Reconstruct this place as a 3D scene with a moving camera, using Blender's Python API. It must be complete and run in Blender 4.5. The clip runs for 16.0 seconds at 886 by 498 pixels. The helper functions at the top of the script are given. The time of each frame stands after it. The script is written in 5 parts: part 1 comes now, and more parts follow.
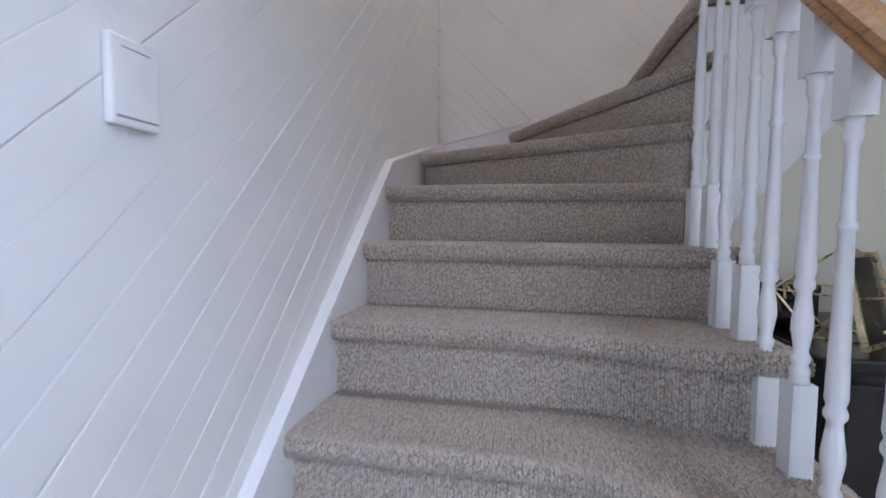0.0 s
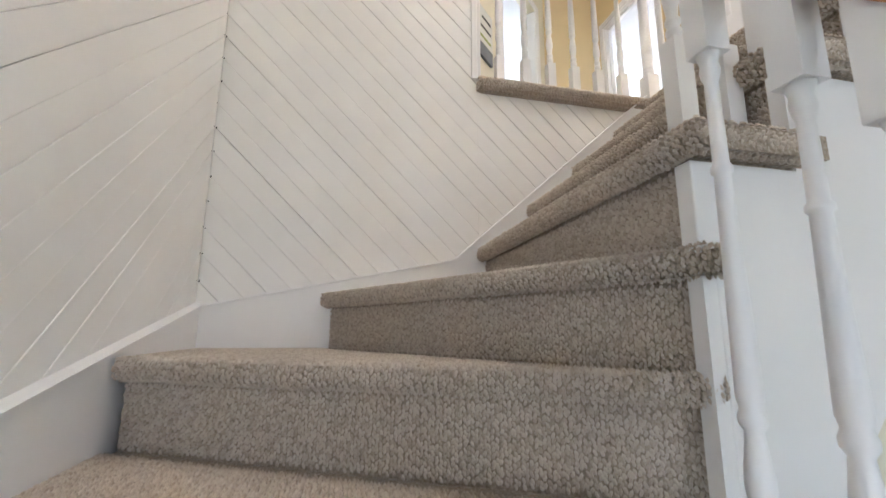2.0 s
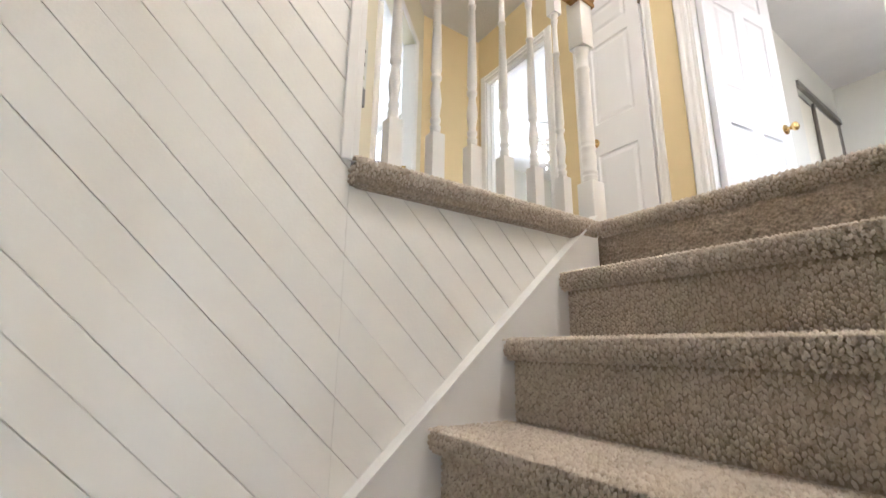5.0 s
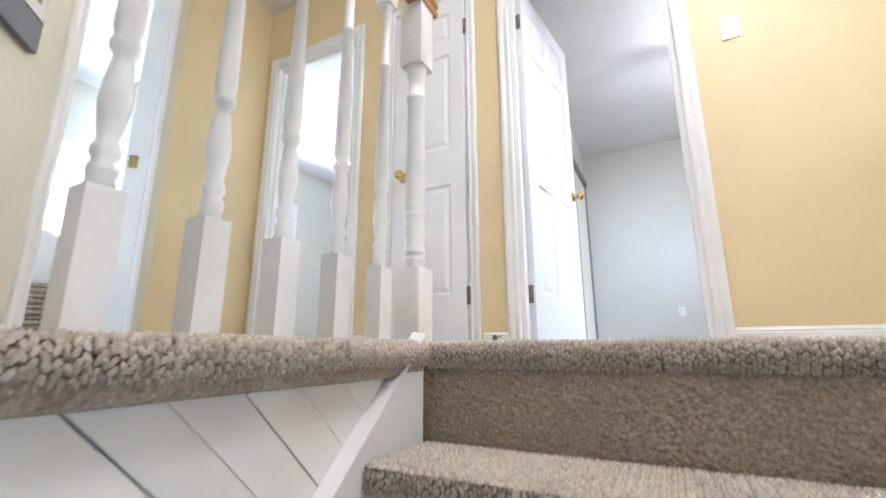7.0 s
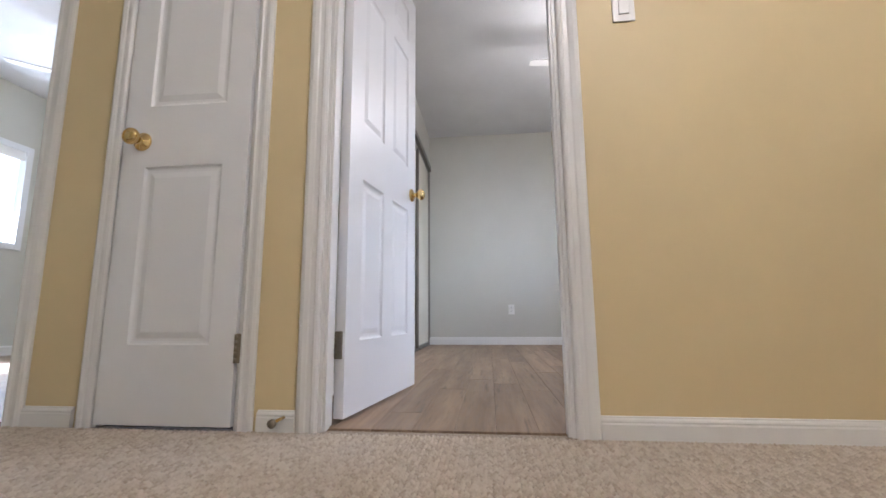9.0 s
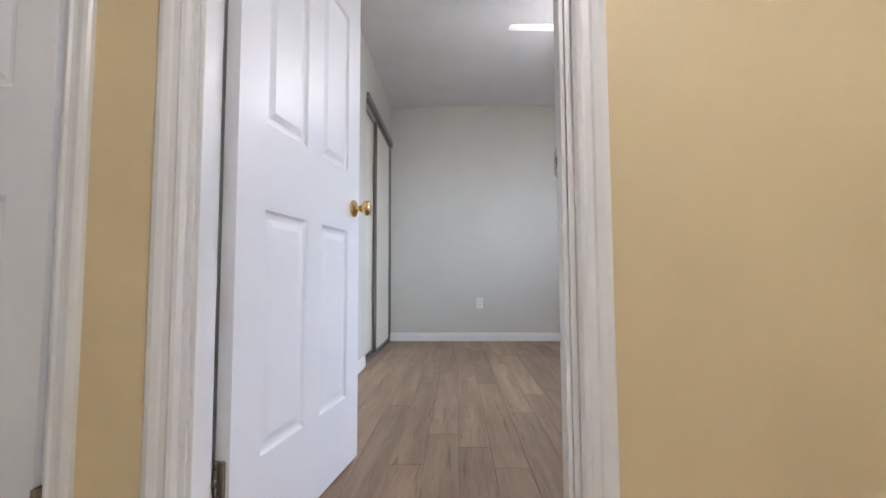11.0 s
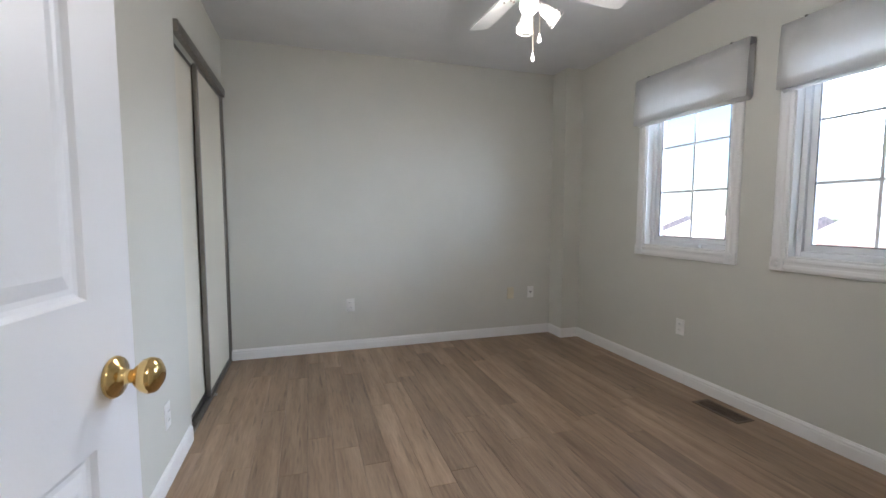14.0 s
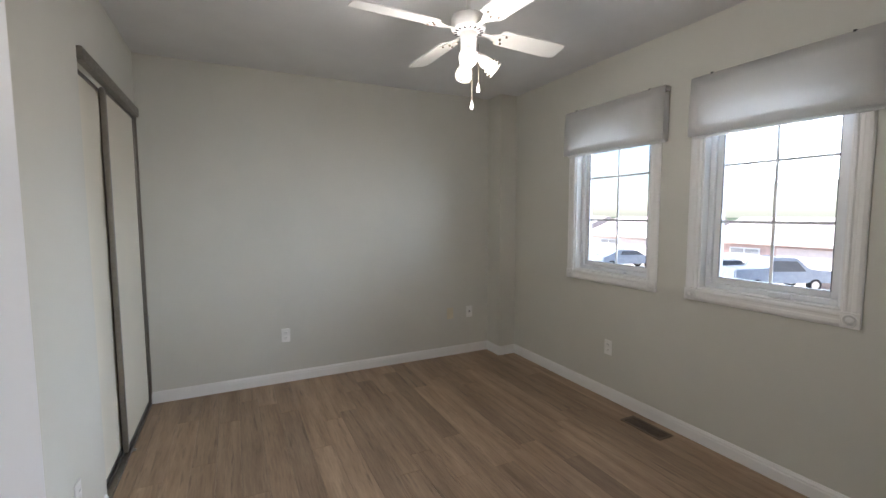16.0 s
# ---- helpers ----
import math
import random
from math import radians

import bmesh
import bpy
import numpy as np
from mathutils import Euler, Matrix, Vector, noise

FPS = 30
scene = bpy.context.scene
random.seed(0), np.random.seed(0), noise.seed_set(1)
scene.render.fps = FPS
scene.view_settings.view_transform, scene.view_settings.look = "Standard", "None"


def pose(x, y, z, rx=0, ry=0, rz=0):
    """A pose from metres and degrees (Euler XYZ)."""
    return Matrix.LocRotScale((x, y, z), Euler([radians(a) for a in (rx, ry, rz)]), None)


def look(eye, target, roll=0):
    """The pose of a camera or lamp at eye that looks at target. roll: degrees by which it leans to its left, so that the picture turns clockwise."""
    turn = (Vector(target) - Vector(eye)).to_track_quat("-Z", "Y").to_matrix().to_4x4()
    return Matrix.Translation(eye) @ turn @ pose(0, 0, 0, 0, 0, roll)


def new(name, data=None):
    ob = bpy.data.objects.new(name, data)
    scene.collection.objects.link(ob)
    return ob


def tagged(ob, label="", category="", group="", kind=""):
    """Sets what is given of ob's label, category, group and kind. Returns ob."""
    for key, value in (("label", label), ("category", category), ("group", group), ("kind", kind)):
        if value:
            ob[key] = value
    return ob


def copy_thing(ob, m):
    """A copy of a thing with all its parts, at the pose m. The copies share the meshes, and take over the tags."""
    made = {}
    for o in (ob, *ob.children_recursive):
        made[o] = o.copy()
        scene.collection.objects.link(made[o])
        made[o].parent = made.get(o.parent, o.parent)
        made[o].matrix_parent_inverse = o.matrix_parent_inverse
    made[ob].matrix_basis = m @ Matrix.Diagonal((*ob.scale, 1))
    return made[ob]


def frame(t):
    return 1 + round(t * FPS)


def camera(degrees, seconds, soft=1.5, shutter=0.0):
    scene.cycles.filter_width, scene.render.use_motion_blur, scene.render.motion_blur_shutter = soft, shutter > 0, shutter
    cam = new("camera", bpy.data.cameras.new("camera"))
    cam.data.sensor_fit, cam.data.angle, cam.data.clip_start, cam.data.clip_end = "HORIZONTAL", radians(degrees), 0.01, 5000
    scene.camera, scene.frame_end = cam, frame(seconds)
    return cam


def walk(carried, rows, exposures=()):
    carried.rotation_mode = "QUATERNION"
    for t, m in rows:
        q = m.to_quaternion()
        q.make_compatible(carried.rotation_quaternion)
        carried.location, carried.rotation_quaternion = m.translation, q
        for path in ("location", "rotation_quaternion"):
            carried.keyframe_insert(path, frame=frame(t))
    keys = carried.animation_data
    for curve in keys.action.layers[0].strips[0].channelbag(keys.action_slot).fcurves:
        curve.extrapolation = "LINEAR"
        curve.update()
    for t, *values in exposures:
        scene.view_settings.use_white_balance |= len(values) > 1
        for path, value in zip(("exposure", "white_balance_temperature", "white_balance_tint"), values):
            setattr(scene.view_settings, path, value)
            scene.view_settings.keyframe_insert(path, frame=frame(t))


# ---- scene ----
cam = camera(91.8, 16.0, shutter=0.15)
PATH = [
    (0, (0.692, 0.005, 1.202), (0.327, 1.967, 1.082), 0.4),
    (0.5, (0.664, 0.26, 1.243), (0.674, 2.26, 1.263), 0.5),
    (1, (0.7, 0.485, 1.302), (0.95, 2.46, 1.481), 0.4),
    (1.5, (0.702, 0.75, 1.424), (1.079, 2.686, 1.75), -0.1),
    (2, (0.695, 0.904, 1.581), (1.122, 2.821, 1.958), 0.3),
    (2.5, (0.699, 1.021, 1.71), (1.229, 2.906, 2.12), 0.8),
    (3, (0.719, 1.156, 1.846), (1.354, 3.004, 2.269), 0.7),
    (3.5, (0.733, 1.293, 1.93), (1.436, 3.115, 2.36), 0.9),
    (4, (0.774, 1.433, 2.052), (1.631, 3.188, 2.479), 0.7),
    (4.2, (0.809, 1.495, 2.084), (1.711, 3.226, 2.519), 0.7),
    (6.3, (1.056, 1.926, 2.492), (2.541, 3.185, 2.952), 0.3),
    (6.5, (1.117, 1.974, 2.508), (2.673, 3.144, 2.966), 0.1),
    (7, (1.236, 2.051, 2.649), (2.969, 2.939, 3.101), -0.2),
    (7.5, (1.427, 2.073, 2.725), (3.279, 2.701, 3.145), -0.4),
    (8, (1.59, 2.081, 2.842), (3.493, 2.554, 3.239), -0.5),
    (8.5, (1.757, 2.126, 2.931), (3.698, 2.457, 3.284), -0.4),
    (9, (1.895, 2.124, 3.006), (3.861, 2.333, 3.309), -0.4),
    (9.5, (2.015, 2.096, 3.15), (3.993, 2.253, 3.398), -0.4),
    (9.7, (2.063, 2.095, 3.173), (4.043, 2.242, 3.418), -0.4),
    (12, (2.638, 2.19, 3.568), (4.637, 2.151, 3.574), 0.0),
    (12.5, (2.787, 2.231, 3.687), (4.784, 2.129, 3.645), 0.1),
    (13, (2.952, 2.226, 3.743), (4.937, 1.991, 3.661), -0.1),
    (13.5, (3.098, 2.197, 3.799), (5.052, 1.795, 3.666), 0.0),
    (14, (3.201, 2.211, 3.855), (5.103, 1.613, 3.696), -0.0),
    (14.5, (3.272, 2.239, 3.93), (5.109, 1.465, 3.763), 0.0),
    (15, (3.275, 2.24, 3.998), (5.078, 1.391, 3.831), -0.2),
    (15.5, (3.254, 2.242, 4.049), (5.051, 1.379, 3.886), -0.2),
    (16, (3.235, 2.232, 4.077), (5.026, 1.358, 3.914), -0.2),
]
EXPOSURES = [(0, 1.7, 5400, 24), (0.5, 2.05, 5480, 21), (1.0, 2.22, 5560, 19), (1.5, 2.34, 5650, 17), (3, 2.46, 5860, 15), (4.2, 2.52, 5850, 15), (6.3, 2.52, 5520, 14), (7, 2.58, 5250, 14), (8, 1.92, 5450, 15), (9.7, 1.62, 5650, 18), (12, 1.72, 5520, 15), (13.5, 1.55, 5600, 13), (16, 1.22, 5950, 13)]
walk(cam, [(t, look(eye, target, roll)) for t, eye, target, roll in PATH], EXPOSURES)

FLOOR, CEIL = 2.66, 5.22            # upper floor and its ceiling
RISE = 0.19
XL, YB = 0.19, 2.53                 # stairwell walls
XH = 3.20                           # hall wall with the doors

# ---- world and light ----
world = bpy.data.worlds.new("world")
scene.world = world
world.use_nodes = True
wn = world.node_tree.nodes
sky = wn.new("ShaderNodeTexSky")
sky.sky_type, sky.sun_disc = "NISHITA", False
sky.ozone_density = 0.6
sky.sun_elevation, sky.sun_rotation = radians(49), radians(30)
world.node_tree.links.new(sky.outputs[0], wn["Background"].inputs[0])
wn["Background"].inputs[1].default_value = 0.15


def lamp(name, kind, energy, color, m, **kw):
    data = bpy.data.lights.new(name, kind)
    data.energy, data.color = energy, color
    for k, v in kw.items():
        if k == "size": data.size = v
        if k == "size_y": data.shape, data.size_y = "RECTANGLE", v
        if k == "soft": data.shadow_soft_size = v
        if k == "angle": data.angle = v
        if k == "cone": data.spot_size, data.spot_blend = v, 0.5
    ob = new(name, data)
    ob.matrix_world = m
    return ob


lamp("sun", "SUN", 5.0, (1, 0.95, 0.88), look((0, 0, 20), (-3.0, -5.2, 13)), angle=radians(4))
DAY = (0.82, 0.915, 1.0)
WARM = (1.0, 0.91, 0.80)
# added daylight lamps: in the unseen east opening and before the solid south wall
lamp("lower_east_fill", "AREA", 32, (0.74, 0.87, 1.0), look((4.42, -0.6, 1.25), (1.0, 0.6, 1.2)), size=0.6, size_y=1.7)
lamp("lower_south_fill", "AREA", 5, DAY, look((2.3, -2.38, 1.5), (0.9, 1.5, 1.2)), size=0.4, size_y=1.3)

# unseen area lamps outside the bedroom windows, added to the sky's own light
lamp("bedroom_daylight_fill", "AREA", 320, DAY, look((5.0, -5.6, 6.0), (5.1, 1.6, 3.3)), size=7.0, size_y=3.0)
lamp("bedroom_daylight_fill_west", "AREA", 210, DAY, look((0.2, -5.4, 4.4), (5.4, 0.2, 4.1)), size=7.0, size_y=3.0)
lamp("room_two_daylight", "AREA", 16, DAY, look((5.02, 6.66, 4.15), (4.6, 4.5, 3.6)), size=0.84, size_y=0.88)
lamp("room_three_daylight", "AREA", 14, DAY, look((2.82, 6.96, 4.05), (2.3, 4.5, 3.6)), size=0.64, size_y=0.88)

# ---- materials ----
def nodes(name):
    m = bpy.data.materials.new(name)
    m.use_nodes = True
    t = m.node_tree
    return m, t, t.nodes["Principled BSDF"]


def ramp(t, fac, stops):
    r = t.nodes.new("ShaderNodeValToRGB")
    while len(r.color_ramp.elements) < len(stops):
        r.color_ramp.elements.new(0.5)
    for e, (p, c) in zip(r.color_ramp.elements, stops):
        e.position, e.color = p, (*c, 1)
    t.links.new(fac, r.inputs[0])
    return r.outputs[0]


def coords(t, scale=(1, 1, 1), turn=(0, 0, 0), kind="Object"):
    c, mp = t.nodes.new("ShaderNodeTexCoord"), t.nodes.new("ShaderNodeMapping")
    t.links.new(c.outputs[kind], mp.inputs[0])
    mp.inputs["Scale"].default_value, mp.inputs["Rotation"].default_value = scale, turn
    return mp.outputs[0]


def noise_tex(t, vec, scale, detail=4, rough=0.55):
    n = t.nodes.new("ShaderNodeTexNoise")
    n.inputs["Scale"].default_value, n.inputs["Detail"].default_value, n.inputs["Roughness"].default_value = scale, detail, rough
    t.links.new(vec, n.inputs["Vector"])
    return n.outputs["Fac"]


def bump(t, bsdf, height, strength, distance=0.01, chain=None):
    b = t.nodes.new("ShaderNodeBump")
    b.inputs["Strength"].default_value, b.inputs["Distance"].default_value = strength, distance
    t.links.new(height, b.inputs["Height"])
    if chain: t.links.new(chain, b.inputs["Normal"])
    t.links.new(b.outputs[0], bsdf.inputs["Normal"])
    return b.outputs[0]


def shade(c, f):
    return tuple(min(1, x * f) for x in c)


def paint(name, color, rough=0.5, vary=0.05, grain=220, relief=0.12, spot=2.2):
    """Wall or trim paint: roller grain, faint blotches and uneven sheen."""
    m, t, b = nodes(name)
    v = coords(t)
    big = noise_tex(t, v, spot, 5)
    t.links.new(ramp(t, big, [(0.3, shade(color, 1 - vary)), (0.7, shade(color, 1 + vary))]), b.inputs["Base Color"])
    t.links.new(ramp(t, noise_tex(t, v, spot * 4), [(0.2, (rough - 0.015,) * 3), (0.8, (rough + 0.015,) * 3)]), b.inputs["Roughness"])
    bump(t, b, noise_tex(t, v, grain, 3), relief, 0.002)
    return m


def metal(name, color, rough=0.25):
    m, t, b = nodes(name)
    b.inputs["Metallic"].default_value = 1
    v = coords(t)
    t.links.new(ramp(t, noise_tex(t, v, 40), [(0.3, shade(color, 0.85)), (0.7, color)]), b.inputs["Base Color"])
    t.links.new(ramp(t, noise_tex(t, v, 90), [(0.3, (rough * 0.7,) * 3), (0.7, (rough * 1.4,) * 3)]), b.inputs["Roughness"])
    return m


def plain(name, color, rough=0.5, vary=0.08, scale=30, relief=0.05):
    return paint(name, color, rough, vary, scale * 6, relief, scale / 6)


M_WHITE = paint("white_gloss_paint", (0.80, 0.79, 0.77), 0.32, 0.025, 160, 0.10)
M_BOARD = paint("white_board_paint", (0.80, 0.785, 0.75), 0.42, 0.035, 140, 0.16)
M_DOOR = paint("white_door_paint", (0.82, 0.82, 0.83), 0.36, 0.02, 120, 0.14)
M_YELLOW = paint("yellow_wall_paint", (0.71, 0.575, 0.33), 0.55, 0.03, 260, 0.2)
M_GREY = paint("pale_grey_wall_paint", (0.60, 0.59, 0.53), 0.55, 0.025, 260, 0.2)
M_CREAM = paint("cream_wall_paint", (0.70, 0.66, 0.52), 0.6, 0.03, 260, 0.2)
M_PLASTIC = plain("white_plastic", (0.80, 0.79, 0.76), 0.35)
M_IVORY = plain("ivory_plastic", (0.66, 0.60, 0.45), 0.4)
M_SLOT = plain("dark_slot", (0.03, 0.03, 0.03), 0.6)
M_BRASS = metal("polished_brass", (0.83, 0.60, 0.25), 0.14)
M_OLD = metal("aged_brass", (0.30, 0.26, 0.20), 0.4)
M_STRIKE = metal("worn_brass", (0.62, 0.56, 0.42), 0.3)
M_VENT = plain("brown_enamel", (0.13, 0.085, 0.055), 0.45, 0.15)
M_STEEL = metal("brushed_steel", (0.62, 0.61, 0.58), 0.28)
M_TRACK = metal("bronze_aluminium", (0.30, 0.28, 0.25), 0.42)
M_PANEL = plain("cream_closet_panel", (0.66, 0.62, 0.52), 0.45, 0.03, 12)
M_VINYL = plain("white_vinyl", (0.80, 0.81, 0.82), 0.3, 0.02)
M_BLACK = plain("black_lacquer", (0.012, 0.010, 0.010), 0.22, 0.3, 20)
M_POT = plain("white_ceramic", (0.78, 0.78, 0.77), 0.25, 0.03)
M_GOLD = metal("pale_gold", (0.80, 0.68, 0.42), 0.3)
M_SOIL = plain("potting_soil", (0.03, 0.02, 0.015), 0.9, 0.3, 60, 0.6)


def ceiling_material():
    m, t, b = nodes("stippled_ceiling")
    v = coords(t)
    t.links.new(ramp(t, noise_tex(t, v, 3), [(0.3, (0.69, 0.69, 0.69)), (0.7, (0.74, 0.74, 0.74))]), b.inputs["Base Color"])
    b.inputs["Roughness"].default_value = 0.85
    c = bump(t, b, noise_tex(t, v, 70, 6, 0.7), 0.5, 0.012)
    return m


def carpet_material(name, island):
    m, t, b = nodes(name)
    v = coords(t)
    cols = [(0.1, (0.34, 0.27, 0.195)), (0.36, (0.52, 0.435, 0.34)), (0.56, (0.62, 0.54, 0.44)), (0.9, (0.72, 0.65, 0.555))]
    if island:
        g = t.nodes.new("ShaderNodeNewGeometry")
        mix = t.nodes.new("ShaderNodeMath")
        mix.operation = "MULTIPLY_ADD"
        t.links.new(noise_tex(t, v, 150, 2), mix.inputs[0])
        mix.inputs[1].default_value = 0.62
        half = t.nodes.new("ShaderNodeMath")
        half.operation = "MULTIPLY"
        t.links.new(g.outputs["Random Per Island"], half.inputs[0])
        half.inputs[1].default_value = 0.38
        t.links.new(half.outputs[0], mix.inputs[2])
        t.links.new(ramp(t, mix.outputs[0], cols), b.inputs["Base Color"])
        bump(t, b, noise_tex(t, v, 900, 3), 0.6, 0.003)
    else:
        vo = t.nodes.new("ShaderNodeTexVoronoi")
        vo.inputs["Scale"].default_value = 95
        t.links.new(v, vo.inputs["Vector"])
        # darker than the loops: shade in the gaps is put into the backing's colour
        t.links.new(ramp(t, noise_tex(t, v, 190, 3), [(0.25, (0.22, 0.17, 0.12)), (0.75, cols[1][1])]), b.inputs["Base Color"])
        bump(t, b, vo.outputs["Distance"], 0.9, 0.006)
    b.inputs["Roughness"].default_value = 0.95
    b.inputs["Sheen Weight"].default_value = 0.12
    return m


def wood(name, dark, light, rough, scale, axis=0, by_object=False, ring=9):
    m, t, b = nodes(name)
    sc = [scale, scale, scale]
    sc[axis] = scale * 0.09
    c = t.nodes.new("ShaderNodeTexCoord")
    mp = t.nodes.new("ShaderNodeMapping")
    mp.inputs["Scale"].default_value = sc
    t.links.new(c.outputs["Object"], mp.inputs[0])
    info = t.nodes.new("ShaderNodeObjectInfo")
    if by_object:
        mul = t.nodes.new("ShaderNodeMath")
        mul.operation = "MULTIPLY"
        mul.inputs[1].default_value = 37.0
        t.links.new(info.outputs["Random"], mul.inputs[0])
        t.links.new(mul.outputs[0], mp.inputs["Location"])
    n1 = noise_tex(t, mp.outputs[0], 1.0, 8, 0.65)
    n2 = noise_tex(t, mp.outputs[0], ring, 4, 0.6)
    mix = t.nodes.new("ShaderNodeMix")
    mix.inputs[0].default_value = 0.28 if by_object else 0.38
    t.links.new(n1, mix.inputs[2]); t.links.new(n2, mix.inputs[3])
    col = ramp(t, mix.outputs[0], [(0.34, dark), (0.5, tuple((p + q) / 2 for p, q in zip(dark, light))), (0.64, light)])
    if by_object:
        # dark knotty streaks along the grain
        knot = ramp(t, noise_tex(t, mp.outputs[0], 2.0, 4, 0.6), [(0.54, (1, 1, 1)), (0.72, (0.42, 0.40, 0.38))])
        mul2 = t.nodes.new("ShaderNodeMix")
        mul2.data_type, mul2.blend_type = "RGBA", "MULTIPLY"
        mul2.inputs[0].default_value = 1.0
        t.links.new(col, mul2.inputs[6]); t.links.new(knot, mul2.inputs[7])
        col = mul2.outputs[2]
        hsv = t.nodes.new("ShaderNodeHueSaturation")
        mr = t.nodes.new("ShaderNodeMapRange")
        mr.inputs[3].default_value, mr.inputs[4].default_value = 0.80, 1.16
        t.links.new(info.outputs["Random"], mr.inputs[0])
        t.links.new(mr.outputs[0], hsv.inputs["Value"])
        t.links.new(col, hsv.inputs["Color"])
        col = hsv.outputs[0]
    t.links.new(col, b.inputs["Base Color"])
    t.links.new(ramp(t, n2, [(0.3, (rough - 0.06,) * 3), (0.7, (rough + 0.08,) * 3)]), b.inputs["Roughness"])
    bump(t, b, n2, 0.12, 0.002)
    return m


def glass_material():
    m, t, b = nodes("window_glass")
    b.inputs["Base Color"].default_value = (1, 1, 1, 1)
    b.inputs["Roughness"].default_value = 0.0
    b.inputs["Transmission Weight"].default_value = 1.0
    b.inputs["IOR"].default_value = 1.1
    return m


def fabric(name, color, scale=700):
    m, t, b = nodes(name)
    v = coords(t)
    t.links.new(ramp(t, noise_tex(t, v, 5), [(0.3, shade(color, 0.95)), (0.7, shade(color, 1.03))]), b.inputs["Base Color"])
    b.inputs["Roughness"].default_value = 0.9
    bump(t, b, noise_tex(t, coords(t, (1, 1, 0.25)), scale, 2), 0.06, 0.001)
    return m


def sheer(name, color, through_light=0.34):
    """Linen that lets part of the daylight through."""
    m = fabric(name, color)
    t = m.node_tree
    b, out = t.nodes["Principled BSDF"], t.nodes["Material Output"]
    tr, mx = t.nodes.new("ShaderNodeBsdfTranslucent"), t.nodes.new("ShaderNodeMixShader")
    tr.inputs[0].default_value = (*color, 1)
    mx.inputs[0].default_value = through_light
    t.links.new(b.outputs[0], mx.inputs[1]); t.links.new(tr.outputs[0], mx.inputs[2]); t.links.new(mx.outputs[0], out.inputs[0])
    return m


def glow(name, color, strength):
    m, t, b = nodes(name)
    b.inputs["Base Color"].default_value = (*color, 1)
    b.inputs["Emission Color"].default_value = (*color, 1)
    b.inputs["Emission Strength"].default_value = strength
    return m


M_CEIL = ceiling_material()
M_CARPET = carpet_material("berber_carpet_backing", False)
M_PILE = carpet_material("berber_carpet_loops", True)
M_OAK = wood("varnished_oak", (0.30, 0.15, 0.05), (0.52, 0.30, 0.11), 0.3, 22, 1)
M_PLANK = wood("greyed_oak_laminate", (0.19, 0.120, 0.071), (0.43, 0.305, 0.197), 0.44, 17, 0, True, 5)
M_GLASS = glass_material()
M_BLIND = sheer("white_linen_blind", (0.88, 0.87, 0.85))
M_LINING = fabric("grey_blind_lining", (0.30, 0.30, 0.30))
M_BACK = sheer("white_blind_lining", (0.90, 0.90, 0.90), 0.55)
M_PILLOW = fabric("white_cotton", (0.80, 0.79, 0.78))
M_BULB = glow("lit_bulb", (1.0, 0.83, 0.58), 9)
M_LEAF = plain("green_leaf", (0.05, 0.11, 0.035), 0.5, 0.3, 30)
M_WICKER = wood("pale_wicker", (0.20, 0.15, 0.10), (0.48, 0.40, 0.30), 0.7, 60, 2)
M_GROUND = plain("grass_and_soil", (0.07, 0.09, 0.04), 0.95, 0.3, 3, 0.4)
M_ROAD = plain("asphalt", (0.055, 0.055, 0.058), 0.9, 0.2, 20, 0.4)
M_BRICK = plain("pink_brick", (0.60, 0.43, 0.37), 0.85, 0.15, 20, 0.3)
M_ROOF = plain("pale_shingles", (0.62, 0.54, 0.50), 0.9, 0.2, 20, 0.4)
M_SIDING = plain("pale_siding", (0.78, 0.66, 0.60), 0.7, 0.05)
M_CAR = plain("grey_blue_car_paint", (0.30, 0.34, 0.39), 0.2, 0.1)
M_CARW = plain("silver_car_paint", (0.55, 0.57, 0.60), 0.25, 0.05)
# far house panes: washed-out glare is put into the pale colour
M_PALE_PANE = plain("glare_washed_house_pane", (0.40, 0.39, 0.38), 0.12, 0.1)
M_TYRE = plain("black_rubber", (0.02, 0.02, 0.02), 0.8)
M_DARKGLASS = plain("tinted_glass", (0.10, 0.11, 0.12), 0.08, 0.05)

# ---- mesh helpers ----
def mesh_of(name, bm, material, smooth=False):
    me = bpy.data.meshes.new(name)
    bmesh.ops.recalc_face_normals(bm, faces=bm.faces)
    bm.to_mesh(me)
    bm.free()
    for m in (material if isinstance(material, (list, tuple)) else [material]):
        me.materials.append(m)
    if smooth:
        for p in me.polygons: p.use_smooth = True
    return me


def part(name, bm, material, parent, label="", smooth=False):
    ob = new(name, mesh_of(name, bm, material, smooth))
    ob.parent = parent
    return tagged(ob, label)


def thing(name, label, category, m=None, group="", kind=""):
    ob = new(name)
    ob.empty_display_size = 0.1
    if m is not None: ob.matrix_world = m
    return tagged(ob, label, category, group, kind)


def structure(name, bm, material, label="", category=""):
    ob = new(name, mesh_of(name, bm, material))
    return tagged(ob, label, category, kind="structure")


def solid(bm, a, b, bevel=0.0, m=None):
    """A box between two corners, its edges bevelled."""
    c = [(p + q) / 2 for p, q in zip(a, b)]
    s = [max(abs(q - p), 1e-5) for p, q in zip(a, b)]
    mat = Matrix.LocRotScale(c, None, s)
    r = bmesh.ops.create_cube(bm, size=1, matrix=(m @ mat) if m else mat)
    if bevel > 0:
        edges = list({e for v in r["verts"] for e in v.link_edges})
        bmesh.ops.bevel(bm, geom=edges, offset=min(bevel, min(s) * 0.45), segments=2, affect="EDGES", profile=0.5)
    return bm


